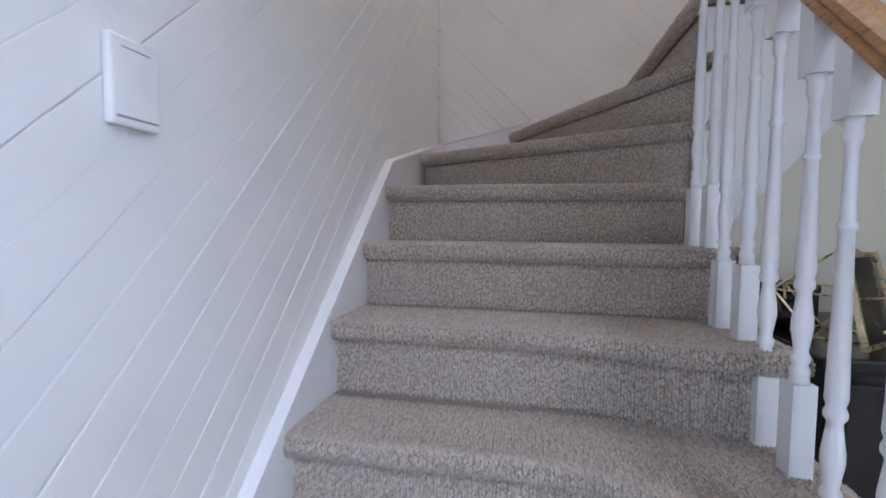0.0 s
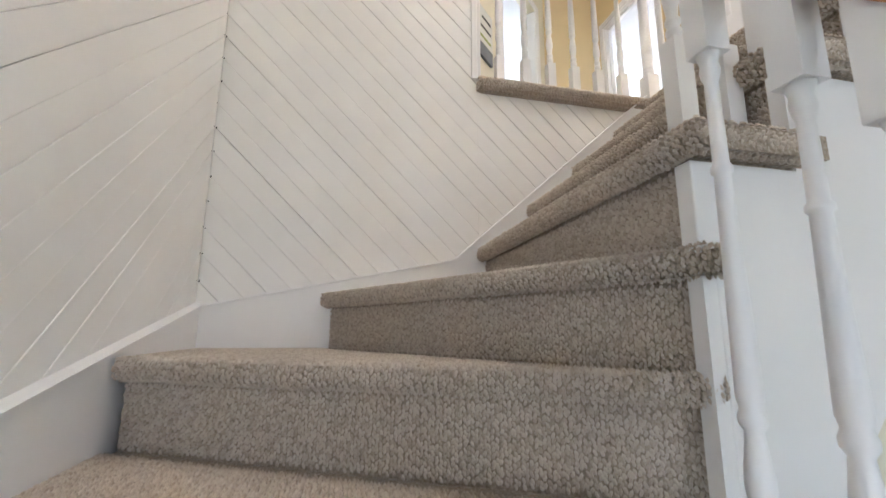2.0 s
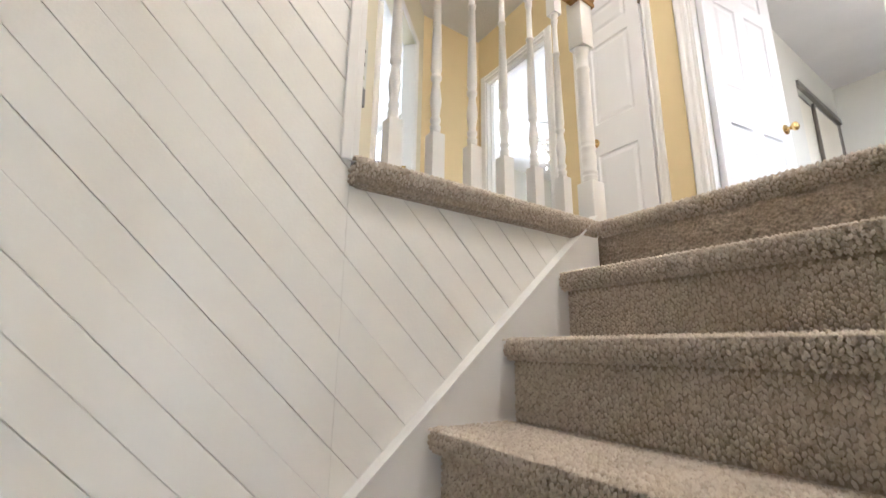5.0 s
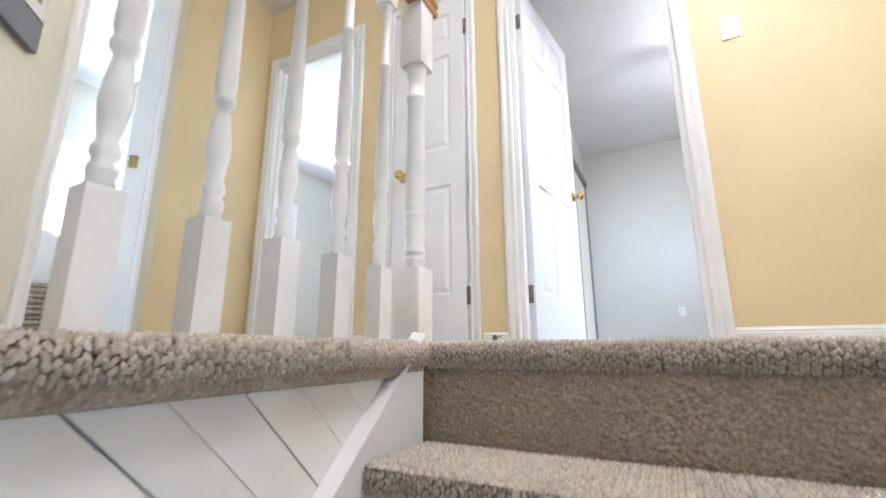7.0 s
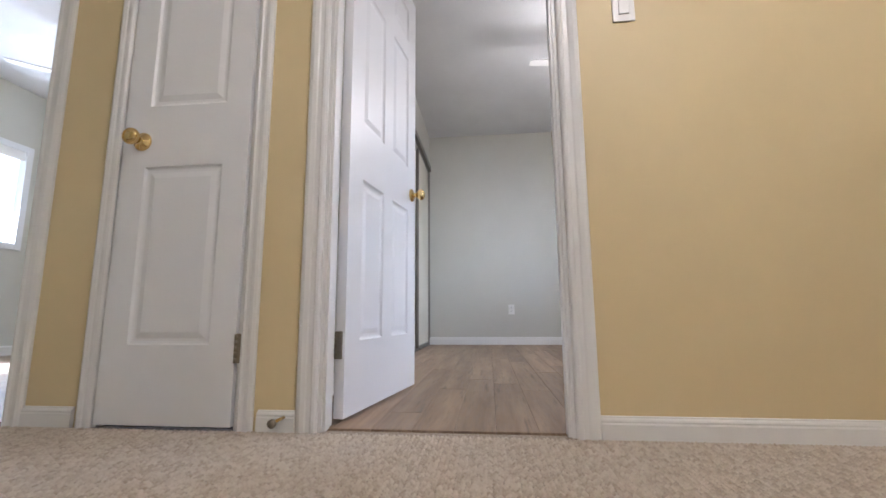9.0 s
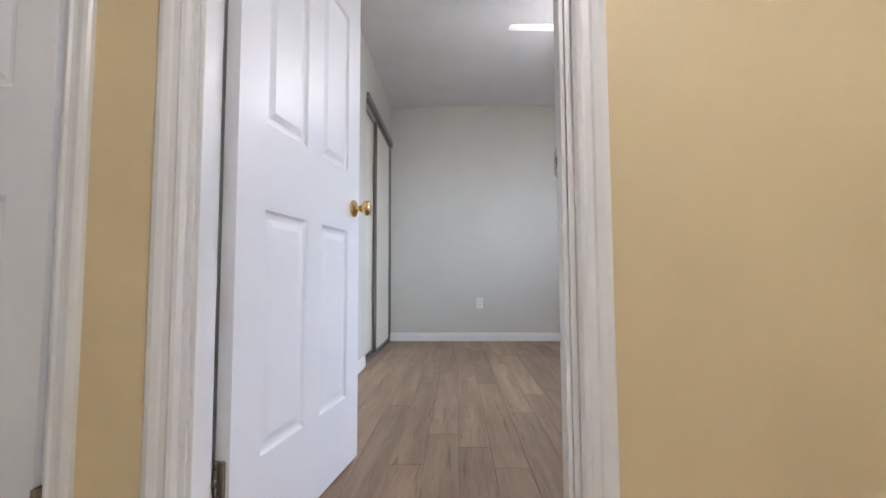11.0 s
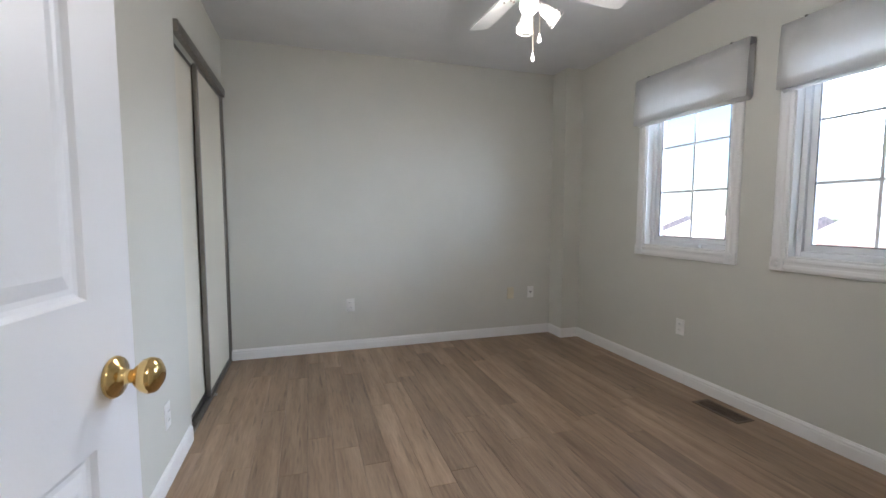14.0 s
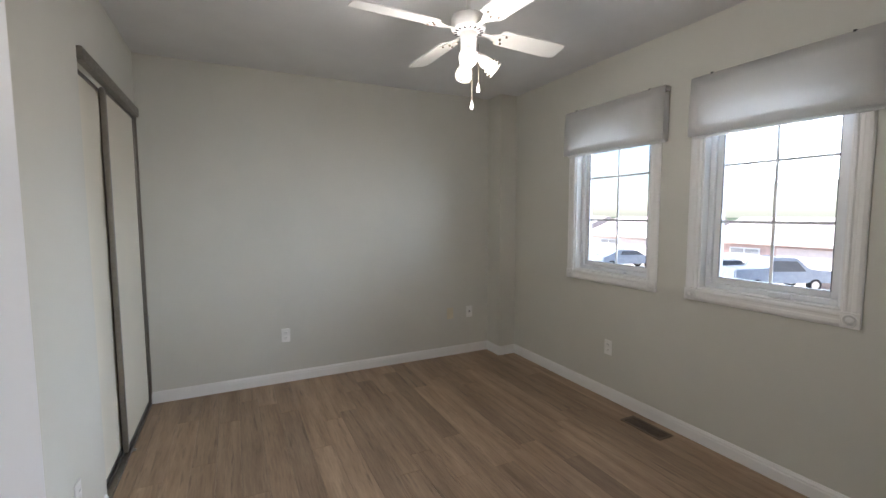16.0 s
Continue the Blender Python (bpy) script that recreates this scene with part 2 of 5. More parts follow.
def slab(a, b, bevel=0.0):
    return solid(bmesh.new(), a, b, bevel)


def prism(bm, poly, vec):
    """A polygon of 3D points pushed along vec."""
    v0 = [bm.verts.new(p) for p in poly]
    v1 = [bm.verts.new(Vector(p) + Vector(vec)) for p in poly]
    bm.faces.new(v0)
    bm.faces.new(v1[::-1])
    for i in range(len(poly)):
        j = (i + 1) % len(poly)
        bm.faces.new((v0[i], v1[i], v1[j], v0[j]))
    return bm


def run(bm, profile, p0, p1, out, up):
    """A moulding: profile points (out, up) pushed from p0 to p1."""
    p0, p1, o, u = Vector(p0), Vector(p1), Vector(out), Vector(up)
    return prism(bm, [p0 + o * a + u * b for a, b in profile], p1 - p0)


def lathe(bm, profile, n=16, m=Matrix()):
    """A turned solid about local z; profile of (radius, height)."""
    rings = []
    for r, z in profile:
        rings.append([bm.verts.new(m @ Vector((r * math.cos(2 * math.pi * i / n), r * math.sin(2 * math.pi * i / n), z))) for i in range(n)])
    for a, b in zip(rings, rings[1:]):
        for i in range(n):
            bm.faces.new((a[i], a[(i + 1) % n], b[(i + 1) % n], b[i]))
    bm.faces.new(rings[0][::-1])
    bm.faces.new(rings[-1])
    return bm


def tube(bm, pts, r, n=8):
    pts = [Vector(p) for p in pts]
    rings = []
    for i, p in enumerate(pts):
        d = (pts[min(i + 1, len(pts) - 1)] - pts[max(i - 1, 0)]).normalized()
        q = d.to_track_quat("Z", "Y")
        rr = r[i] if isinstance(r, (list, tuple)) else r
        rings.append([bm.verts.new(p + q @ Vector((rr * math.cos(2 * math.pi * k / n), rr * math.sin(2 * math.pi * k / n), 0))) for k in range(n)])
    for a, b in zip(rings, rings[1:]):
        for k in range(n):
            bm.faces.new((a[k], a[(k + 1) % n], b[(k + 1) % n], b[k]))
    bm.faces.new(rings[0][::-1])
    bm.faces.new(rings[-1])
    return bm


CASING = [(0, 0), (0.009, 0), (0.015, 0.006), (0.017, 0.014), (0.013, 0.020), (0.013, 0.032), (0.016, 0.037), (0.018, 0.050), (0.015, 0.060), (0.010, 0.066), (0, 0.066)]
BASE = [(0, 0), (0.014, 0), (0.014, 0.058), (0.011, 0.064), (0.013, 0.070), (0.011, 0.076), (0.006, 0.082), (0.006, 0.086), (0, 0.088)]
BASE_H = [(a, b * 0.72) for a, b in BASE]


def baseboard(name, pts, out_of, profile=BASE, label="white painted moulded baseboard along the wall"):
    """Baseboards along stretches of wall: (start, end, outward)."""
    for p0, p1, out in pts:
        bm = bmesh.new()
        run(bm, profile, p0, p1, out, (0, 0, 1))
        structure(name, bm, M_WHITE, label, "baseboard")


def casing(name, axis, face, out, y0, y1, z0, z1, label="white fluted door casing", w=0.066):
    """Casing round an opening in a wall whose plane is axis = face; out is the sign of its outward side."""
    def P(s, z): return (face, s, z) if axis == "x" else (s, face, z)
    o = (out, 0, 0) if axis == "x" else (0, out, 0)
    e = (0, 1, 0) if axis == "x" else (1, 0, 0)
    neg = tuple(-c for c in e)
    profile = [(a, b * w / 0.066) for a, b in CASING]
    ob = thing(name, label, "door casing", kind="structure")
    bm = bmesh.new(); run(bm, profile, P(y0, z0), P(y0, z1 + w), o, neg); part("trim", bm, M_WHITE, ob)
    bm = bmesh.new(); run(bm, profile, P(y1, z0), P(y1, z1 + w), o, e); part("trim", bm, M_WHITE, ob)
    bm = bmesh.new(); run(bm, profile, P(y0, z1), P(y1, z1), o, (0, 0, 1)); part("trim", bm, M_WHITE, ob)
    return ob


def jamb(name, x0, x1, y0, y1, z0, z1, stop_x):
    """Jambs lining an opening in a wall that runs along y."""
    ob = thing(name, "white painted door jamb with stop", "door jamb", kind="structure")
    t = 0.012
    for a, b in (((x0, y0, z0), (x1, y0 + t, z1)), ((x0, y1 - t, z0), (x1, y1, z1)), ((x0, y0 + t, z1 - t), (x1, y1 - t, z1))):
        part("lining", slab(a, b), M_WHITE, ob)
    s0, s1 = stop_x
    for a, b in (((s0, y0 + t, z0), (s1, y0 + t + 0.010, z1 - t)), ((s0, y1 - t - 0.010, z0), (s1, y1 - t, z1 - t)), ((s0, y0 + t + 0.01, z1 - t - 0.01), (s1, y1 - t - 0.01, z1 - t))):
        part("stop", slab(a, b, 0.002), M_WHITE, ob)
    return ob


def panel_door(w, h, th, cols, rows):
    """A moulded door slab: local x along its width, z up, faces at y = 0 and y = -th."""
    bm = bmesh.new()
    xs = sorted({0, w, *[c for p in cols for c in p]})
    zs = sorted({0, h, *[c for p in rows for c in p]})
    def quad(pts, flip):
        bm.faces.new([bm.verts.new(p) for p in (pts[::-1] if flip else pts)])
    for y, s, flip in ((0.0, -1, True), (-th, 1, False)):
        for i in range(len(xs) - 1):
            for k in range(len(zs) - 1):
                a, b, c, d = xs[i], xs[i + 1], zs[k], zs[k + 1]
                if (a, b) in cols and (c, d) in rows:
                    steps = [(0, 0), (0.006, 0.007), (0.012, 0.009), (0.020, 0.009), (0.040, 0.003)]
                    for (i0, d0), (i1, d1) in zip(steps, steps[1:]):
                        o = [(a + i0, y + s * d0, c + i0), (b - i0, y + s * d0, c + i0), (b - i0, y + s * d0, d - i0), (a + i0, y + s * d0, d - i0)]
                        n = [(a + i1, y + s * d1, c + i1), (b - i1, y + s * d1, c + i1), (b - i1, y + s * d1, d - i1), (a + i1, y + s * d1, d - i1)]
                        for q in range(4):
                            r = (q + 1) % 4
                            quad([o[q], o[r], n[r], n[q]], flip)
                    quad(n, flip)
                else:
                    quad([(a, y, c), (b, y, c), (b, y, d), (a, y, d)], flip)
    for a, b in (((0, 0), (w, 0)), ((w, 0), (w, h)), ((w, h), (0, h)), ((0, h), (0, 0))):
        quad([(a[0], 0, a[1]), (b[0], 0, b[1]), (b[0], -th, b[1]), (a[0], -th, a[1])], False)
    bmesh.ops.remove_doubles(bm, verts=bm.verts, dist=0.0002)
    return bm


KNOB = [(0.031, 0), (0.033, 0.004), (0.030, 0.009), (0.016, 0.013), (0.011, 0.020), (0.011, 0.030), (0.018, 0.036), (0.026, 0.045), (0.0285, 0.054), (0.026, 0.062), (0.016, 0.069), (0.004, 0.070)]


def knob(parent, m, label="polished brass round door knob"):
    bm = lathe(bmesh.new(), KNOB, 24, m)
    return part("door_knob", bm, M_BRASS, parent, label, True)


def hinge(parent, p, along, side):
    """A butt hinge: a leaf, a second leaf and the knuckle, at p; along and side are unit vectors of the leaves."""
    bm = bmesh.new()
    a, s = Vector(along), Vector(side)
    for k in range(5):
        lathe(bm, [(0.0055, 0), (0.0055, 0.0165)], 10, Matrix.Translation(Vector(p) + Vector((0, 0, -0.045 + k * 0.018))))
    h = part("hinge", bm, M_OLD, parent, "aged brass butt hinge", True)
    for d in (a, s):
        bm = bmesh.new()
        n = Vector((-d.y, d.x, 0)) * 0.002
        q = Vector(p) + Vector((0, 0, -0.045))
        prism(bm, [q - n, q + d * 0.022 - n, q + d * 0.022 + n, q + n], (0, 0, 0.09))
        part("leaf", bm, M_OLD, h)
    return h


def cover_plate(name, p, out, label, kind="outlet", material=None, category="outlet"):
    """A wall plate at p that faces out (a horizontal unit vector)."""
    o = Vector(out)
    m = Matrix.Translation(p) @ o.to_track_quat("Y", "Z").to_matrix().to_4x4()
    ob = thing(name, label, category, m)
    mt = material or M_PLASTIC
    bm = solid(bmesh.new(), (-0.035, 0, -0.057), (0.035, 0.006, 0.057), 0.003)
    part("plate", bm, mt, ob)
    if kind == "outlet":
        for z in (-0.021, 0.021):
            r = part("socket", solid(bmesh.new(), (-0.016, 0.004, z - 0.014), (0.016, 0.0085, z + 0.014), 0.003), mt, ob)
            for x in (-0.006, 0.006):
                part("slot", slab((x - 0.0012, 0.0075, z - 0.004), (x + 0.0012, 0.0092, z + 0.006)), M_SLOT, r)
    elif kind == "rocker":
        part("rocker", solid(bmesh.new(), (-0.016, 0.004, -0.033), (0.016, 0.010, 0.033), 0.003), mt, ob)
    elif kind == "jack":
        part("jack", solid(bmesh.new(), (-0.008, 0.004, -0.008), (0.008, 0.008, 0.008), 0.001), M_SLOT, ob)
        for z in (-0.04, 0.04):
            part("screw", lathe(bmesh.new(), [(0.003, 0), (0.003, 0.002)], 8, Matrix.Translation((0, 0.006, z)) @ pose(0, 0, 0, -90)), M_STEEL, ob)
    return ob

# ---- setting: walls, floors, ceilings ----
def wall(name, pieces, material, label, category="wall"):
    """A wall out of butted blocks."""
    bm = bmesh.new()
    for a, b in pieces:
        solid(bm, a, b)
    return structure(name, bm, material, label, category)


G0 = 0.0
structure("floor_lower", slab((-0.2, -2.5, -0.1), (4.6, 5.0, G0)), M_CARPET, "beige looped carpet of the lower floor", "floor")
D1 = (1.888, 2.646)       # bedroom doorway
D2 = (2.901, 3.387)       # linen closet doorway
D3 = (3.70, 4.44)         # second bedroom doorway
DT = FLOOR + 2.05
XH2 = XH + 0.086
wall("wall_hall", [((XH, -0.6, FLOOR), (XH2, D1[0], CEIL)), ((XH, D1[0], DT), (XH2, D1[1], CEIL)), ((XH, D1[1], FLOOR), (XH2, D2[0], CEIL)),
                   ((XH, D2[0], DT), (XH2, D2[1], CEIL)), ((XH, D2[1], FLOOR), (XH2, D3[0], CEIL)), ((XH, D3[0], DT), (XH2, D3[1], CEIL)),
                   ((XH, D3[1], FLOOR), (XH2, 4.55, CEIL))], M_YELLOW, "warm yellow painted hallway wall", "wall")
wall("wall_hall_north", [((2.57, 4.55, FLOOR), (XH2, 4.65, CEIL))], M_YELLOW, "warm yellow painted end wall of the hallway")
wall("wall_hall_south", [((1.0, -0.7, FLOOR), (XH2, -0.6, CEIL))], M_YELLOW, "yellow painted hallway wall")
# slanted wall with the third doorway: runs north-east at 45 degrees
DIAG = Matrix.Translation((2.57, 4.55, 0)) @ pose(0, 0, 0, 0, 0, 225)     # local x runs south-west, local y faces south-east
bm = bmesh.new()
for a, b in (((0, -0.1, FLOOR), (0.25, 0, CEIL)), ((0.25, -0.1, DT), (1.06, 0, CEIL)), ((1.06, -0.1, FLOOR), (1.95, 0, CEIL))):
    solid(bm, a, b, 0, DIAG)
structure("wall_hall_slanted", bm, M_CREAM, "cream painted slanted hallway wall with a doorway", "wall")
wall("wall_hall_west", [((1.1, 2.66, FLOOR), (1.2, 3.2, CEIL))], M_CREAM, "cream painted hallway wall")

# upper floor slab: the landing and hall, with the stairwell left open
bm = bmesh.new()
for a, b in (((2.06, -0.7, FLOOR - 0.25), (XH2 - 0.04, 4.65, FLOOR - 0.006)), ((1.0, 2.66, FLOOR - 0.25), (2.06, 4.65, FLOOR - 0.006)), ((1.0, -0.7, FLOOR - 0.25), (2.06, 0.0, FLOOR - 0.006))):
    solid(bm, a, b)
structure("floor_hall", bm, M_CARPET, "beige looped berber carpet of the landing", "floor")
# ceilings
structure("ceiling_hall", slab((-0.3, -2.5, CEIL), (XH, 4.65, CEIL + 0.1)), M_CEIL, "white stippled hallway ceiling", "ceiling")
structure("ceiling_bedroom", slab((XH, -0.45, CEIL), (7.2, 2.83, CEIL + 0.1)), M_CEIL, "white stippled bedroom ceiling", "ceiling")
structure("ceiling_lower", slab((2.06, -2.5, FLOOR - 0.30), (4.6, 5.0, FLOOR - 0.254)), M_CEIL, "white ceiling of the lower floor", "ceiling")

# bedroom shell
BX, BY0, BY1 = 7.01, -0.31, 2.83
wall("wall_bedroom_far", [((BX, -0.45, FLOOR), (BX + 0.1, 3.6, CEIL))], M_GREY, "pale grey-green painted bedroom wall")
wall("wall_bedroom_hallside", [((XH2, -0.31, FLOOR), (XH2 + 0.004, D1[0] - 0.07, CEIL)), ((XH2, D1[1] + 0.07, FLOOR), (XH2 + 0.004, BY1, CEIL)), ((XH2, D1[0] - 0.07, DT + 0.07), (XH2 + 0.004, D1[1] + 0.07, CEIL))], M_GREY, "pale grey-green painted bedroom wall")
CX0 = 5.725               # closet opening
CT = FLOOR + 2.172
wall("wall_bedroom_closet", [((XH2, BY1, FLOOR), (CX0, BY1 + 0.1, CEIL)), ((CX0, BY1, CT), (BX, BY1 + 0.1, CEIL)), ((XH2, 3.45, FLOOR), (BX, 3.55, CEIL))], M_GREY, "pale grey-green painted wall round the closet")
YCH = -0.125
wall("wall_chase", [((6.785, BY0, FLOOR), (BX, YCH, CEIL))], M_GREY, "boxed-in corner chase painted pale grey-green")
W1, W2 = (5.242, 5.950), (4.192, 4.890)         # window openings
WZ0, WZ1 = 3.615, 4.766
YW2 = BY0 - 0.14
wall("wall_bedroom_windows", [((XH2, YW2, FLOOR - 2.7), (BX + 0.1, BY0, WZ0)), ((XH2, YW2, WZ1), (BX + 0.1, BY0, CEIL)), ((XH2, YW2, WZ0), (W2[0], BY0, WZ1)),
                              ((W2[1], YW2, WZ0), (W1[0], BY0, WZ1)), ((W1[1], YW2, WZ0), (BX + 0.1, BY0, WZ1))], M_GREY, "pale grey-green painted bedroom wall with two windows")

# second and third rooms beyond their doorways
wall("wall_room_two", [((XH2, 6.6, FLOOR), (4.55, 6.7, CEIL)), ((4.55, 6.6, FLOOR), (5.5, 6.7, 3.65)), ((4.55, 6.6, 4.66), (5.5, 6.7, CEIL)), ((5.5, 6.6, FLOOR), (6.6, 6.7, CEIL)), ((6.6, 3.55, FLOOR), (6.7, 6.7, CEIL)), ((XH, 4.65, FLOOR), (XH2, 6.7, CEIL))], M_GREY, "pale grey painted wall of the second bedroom")
structure("ceiling_room_two", slab((XH, 3.45, CEIL), (6.7, 6.7, CEIL + 0.1)), M_CEIL, "white stippled ceiling of the second bedroom", "ceiling")
structure("floor_room_two", slab((XH2 - 0.04, 3.55, FLOOR - 0.1), (6.6, 6.6, FLOOR)), M_PLANK, "grey-brown laminate floor of the second bedroom", "floor")
wall("wall_room_three", [((0.4, 6.9, FLOOR), (2.45, 7.0, CEIL)), ((2.45, 6.9, FLOOR), (3.18, 7.0, 3.55)), ((2.45, 6.9, 4.55), (3.18, 7.0, CEIL)), ((3.18, 6.9, FLOOR), (XH, 7.0, CEIL)), ((0.3, 3.2, FLOOR), (0.4, 7.0, CEIL))], M_GREY, "pale painted wall of the third room")
structure("ceiling_room_three", slab((0.3, 4.65, CEIL), (XH, 7.0, CEIL + 0.1)), M_CEIL, "white ceiling of the third room", "ceiling")
structure("floor_room_three", slab((0.4, 4.65, FLOOR - 0.1), (XH, 6.9, FLOOR)), M_PLANK, "grey-brown laminate floor of the third room", "floor")

# lower floor shell; its south and east openings are unseen, added to light the stairs
wall("wall_lower_south", [((-0.2, -2.5, G0), (0.2, -2.4, CEIL)), ((0.2, -2.5, G0), (1.4, -2.4, 0.9)), ((0.2, -2.5, 2.1), (1.4, -2.4, CEIL)), ((1.4, -2.5, G0), (4.6, -2.4, FLOOR - 0.25)), ((1.4, -2.5, FLOOR - 0.25), (2.1, -2.4, CEIL))], M_CREAM, "cream painted lower wall")
wall("wall_lower_east", [((4.5, -2.4, G0), (4.6, -1.5, FLOOR - 0.25)), ((4.5, -1.5, 2.3), (4.6, 0.3, FLOOR - 0.25)), ((4.5, 0.3, G0), (4.6, 5.0, FLOOR - 0.25))], M_CREAM, "cream painted lower wall")
wall("wall_lower_yellow", [((2.12, 2.42, G0), (4.5, 2.5, FLOOR - 0.26))], M_YELLOW, "warm yellow painted wall of the lower passage")
wall("wall_upper_west", [((1.0, -2.4, FLOOR), (1.05, 0.0, CEIL))], M_CREAM, "cream painted wall above the stairs")
# wall under the upper flight
bm = bmesh.new()
prism(bm, [(1.20, 1.452, G0), (1.82, 1.452, G0), (1.82, 1.452, 1.94), (1.20, 1.452, 1.32)], (0, 0.09, 0))
structure("wall_under_stairs", bm, M_CREAM, "cream painted wall under the upper flight", "wall")

# ---- stairwell walls of diagonal boards ----
def clip(poly, n, d):
    """The part of a 2D polygon where n . p <= d."""
    out = []
    for i, p in enumerate(poly):
        q = poly[(i + 1) % len(poly)]
        a, b = n[0] * p[0] + n[1] * p[1] - d, n[0] * q[0] + n[1] * q[1] - d
        if a <= 0: out.append(p)
        if (a < 0 < b) or (b < 0 < a):
            f = a / (a - b)
            out.append((p[0] + f * (q[0] - p[0]), p[1] + f * (q[1] - p[1])))
    return out


def boards(parent, rects, slope, place, normal, pitch=0.0672, thick=0.012, shift=0.0):
    """Tongue-and-groove boards at 45 degrees over rectangles (u0, z0, u1, z1) of a wall; place maps (u, z) to the wall's face."""
    n = (-slope * 0.7071, 0.7071)
    for u0, z0, u1, z1 in rects:
        R = [(u0, z0), (u1, z0), (u1, z1), (u0, z1)]
        ds = [n[0] * u + n[1] * z for u, z in R]
        k = math.floor((min(ds) - shift) / pitch)
        while k * pitch + shift < max(ds):
            wob = 0.0012 * math.sin(k * 12.9)
            lo, hi = k * pitch + shift + (0.0006 if k % 2 == 0 else 0.0002) + wob * 0.2, (k + 1) * pitch + shift - (0.0002 if k % 2 == 0 else 0.0006)
            lo += {41: 0.0008, 42: 0.0016}.get(k, 0) if slope < 0 else 0
            def cut(inset):
                p = clip(R, n, hi - inset)
                return clip(p, (-n[0], -n[1]), -(lo + inset)) if len(p) > 2 else []
            outer, inner = cut(0), cut(0.0011)
            k += 1
            if len(outer) < 3 or len(inner) < 3: continue
            bm = bmesh.new()
            f = thick + 0.0008 * math.sin(k * 7.7)
            N = Vector(normal)
            c = (sum(p[0] for p in outer) / len(outer), sum(p[1] for p in outer) / len(outer))
            base = [bm.verts.new(Vector(place(*p))) for p in outer]
            mid = [bm.verts.new(Vector(place(*p)) + N * (f - 0.0012)) for p in outer]
            if len(inner) == len(outer):
                top = [bm.verts.new(Vector(place(*p)) + N * f) for p in inner]
            else:
                top = [bm.verts.new(Vector(place(*p)) + N * (f - 0.001)) for p in outer]
            for i in range(len(outer)):
                j = (i + 1) % len(outer)
                bm.faces.new((base[i], base[j], mid[j], mid[i]))
                bm.faces.new((mid[i], mid[j], top[j], top[i]))
            bm.faces.new(top)
            part("board", bm, M_BOARD, parent)


wl = wall("wall_stair_west", [((XL - 0.12, -2.4, G0), (XL - 0.012, YB + 0.12, CEIL))], M_BOARD, "stairwell wall of white diagonal tongue-and-groove boards")
LEDGE = 2.60
wb = wall("wall_stair_north", [((XL - 0.012, YB + 0.012, G0), (1.205, YB + 0.12, CEIL)), ((1.205, YB + 0.012, G0), (2.06, YB + 0.12, LEDGE))], M_BOARD, "stairwell wall of white diagonal tongue-and-groove boards")
boards(wl, [(-1.2, 0.3, YB - 0.001, CEIL - 0.01)], 1, lambda u, z: (XL - 0.012, u, z), (1, 0, 0), shift=-0.0141)
boards(wb, [(XL + 0.002, 1.2, 1.205, CEIL - 0.01), (1.2055, 1.2, 2.05, LEDGE)], -1, lambda u, z: (u, YB + 0.012, z), (0, -1, 0), shift=0.0273)
for i in range(26):
    z = 2.51 - 0.095 * 9 + i * 0.095
    part("nail_hole", solid(bmesh.new(), (XL + 0.003, YB - 0.0006, z - 0.003 - 0.004 * (i % 2)), (XL + 0.007, YB + 0.0002, z + 0.002)), M_SLOT, wb)
    part("nail_hole", solid(bmesh.new(), (XL - 0.0002, YB - 0.010, z - 0.004), (XL + 0.0006, YB - 0.006, z + 0.001)), M_SLOT, wl)
# end trim of the full-height part, above the ledge
structure("trim_wall_end", slab((1.205, YB - 0.004, LEDGE + 0.056), (1.222, YB + 0.128, CEIL), 0.003), M_WHITE, "white painted corner board at the end of the stairwell wall", "trim")
structure("trim_corner_bead", slab((1.178, YB - 0.010, LEDGE + 0.056), (1.206, YB - 0.001, CEIL), 0.004), M_WHITE, "white painted corner bead", "trim")

# skirting of the flights
def skirting(name, pts, depth, out, material=M_WHITE):
    """A sloping skirt board: pts of (u, low z, high z)."""
    bm = bmesh.new()
    for (a, al, ah), (b, bl, bh) in zip(pts, pts[1:]):
        prism(bm, [out(a, al), out(b, bl), out(b, bh), out(a, ah)], depth)
    bmesh.ops.remove_doubles(bm, verts=bm.verts, dist=0.0005)
    structure(name, bm, material, "white painted sloping skirt board beside the stairs", "baseboard")
    bm = bmesh.new()
    for (a, al, ah), (b, bl, bh) in zip(pts, pts[1:]):
        v = Vector(out(b, bh)) - Vector(out(a, ah))
        d = Vector(depth)
        p = Vector(out(a, ah))
        q = d.normalized() * 0.006
        prism(bm, [p, p + d + q, p + d + q + Vector((0, 0, 0.008)), p + Vector((0, 0, 0.012))], v)
    structure(name.replace("skirt", "skirt_cap"), bm, material, "white painted cap of the skirt board", "trim")


S = 0.19 / 0.2245
skirting("baseboard_skirt_west", [(-0.3, -0.6, 1.420 - S * 1.835), (1.535, 1.0, 1.420), (YB, 1.3, 1.662)], (0.024, 0, 0), lambda u, z: (XL, u, z))
skirting("baseboard_skirt_north", [(XL + 0.024, 1.3, 1.658), (1.104, 1.5, 1.853), (2.03, 2.35, 2.672)], (0, -0.026, 0), lambda u, z: (u, YB, z))

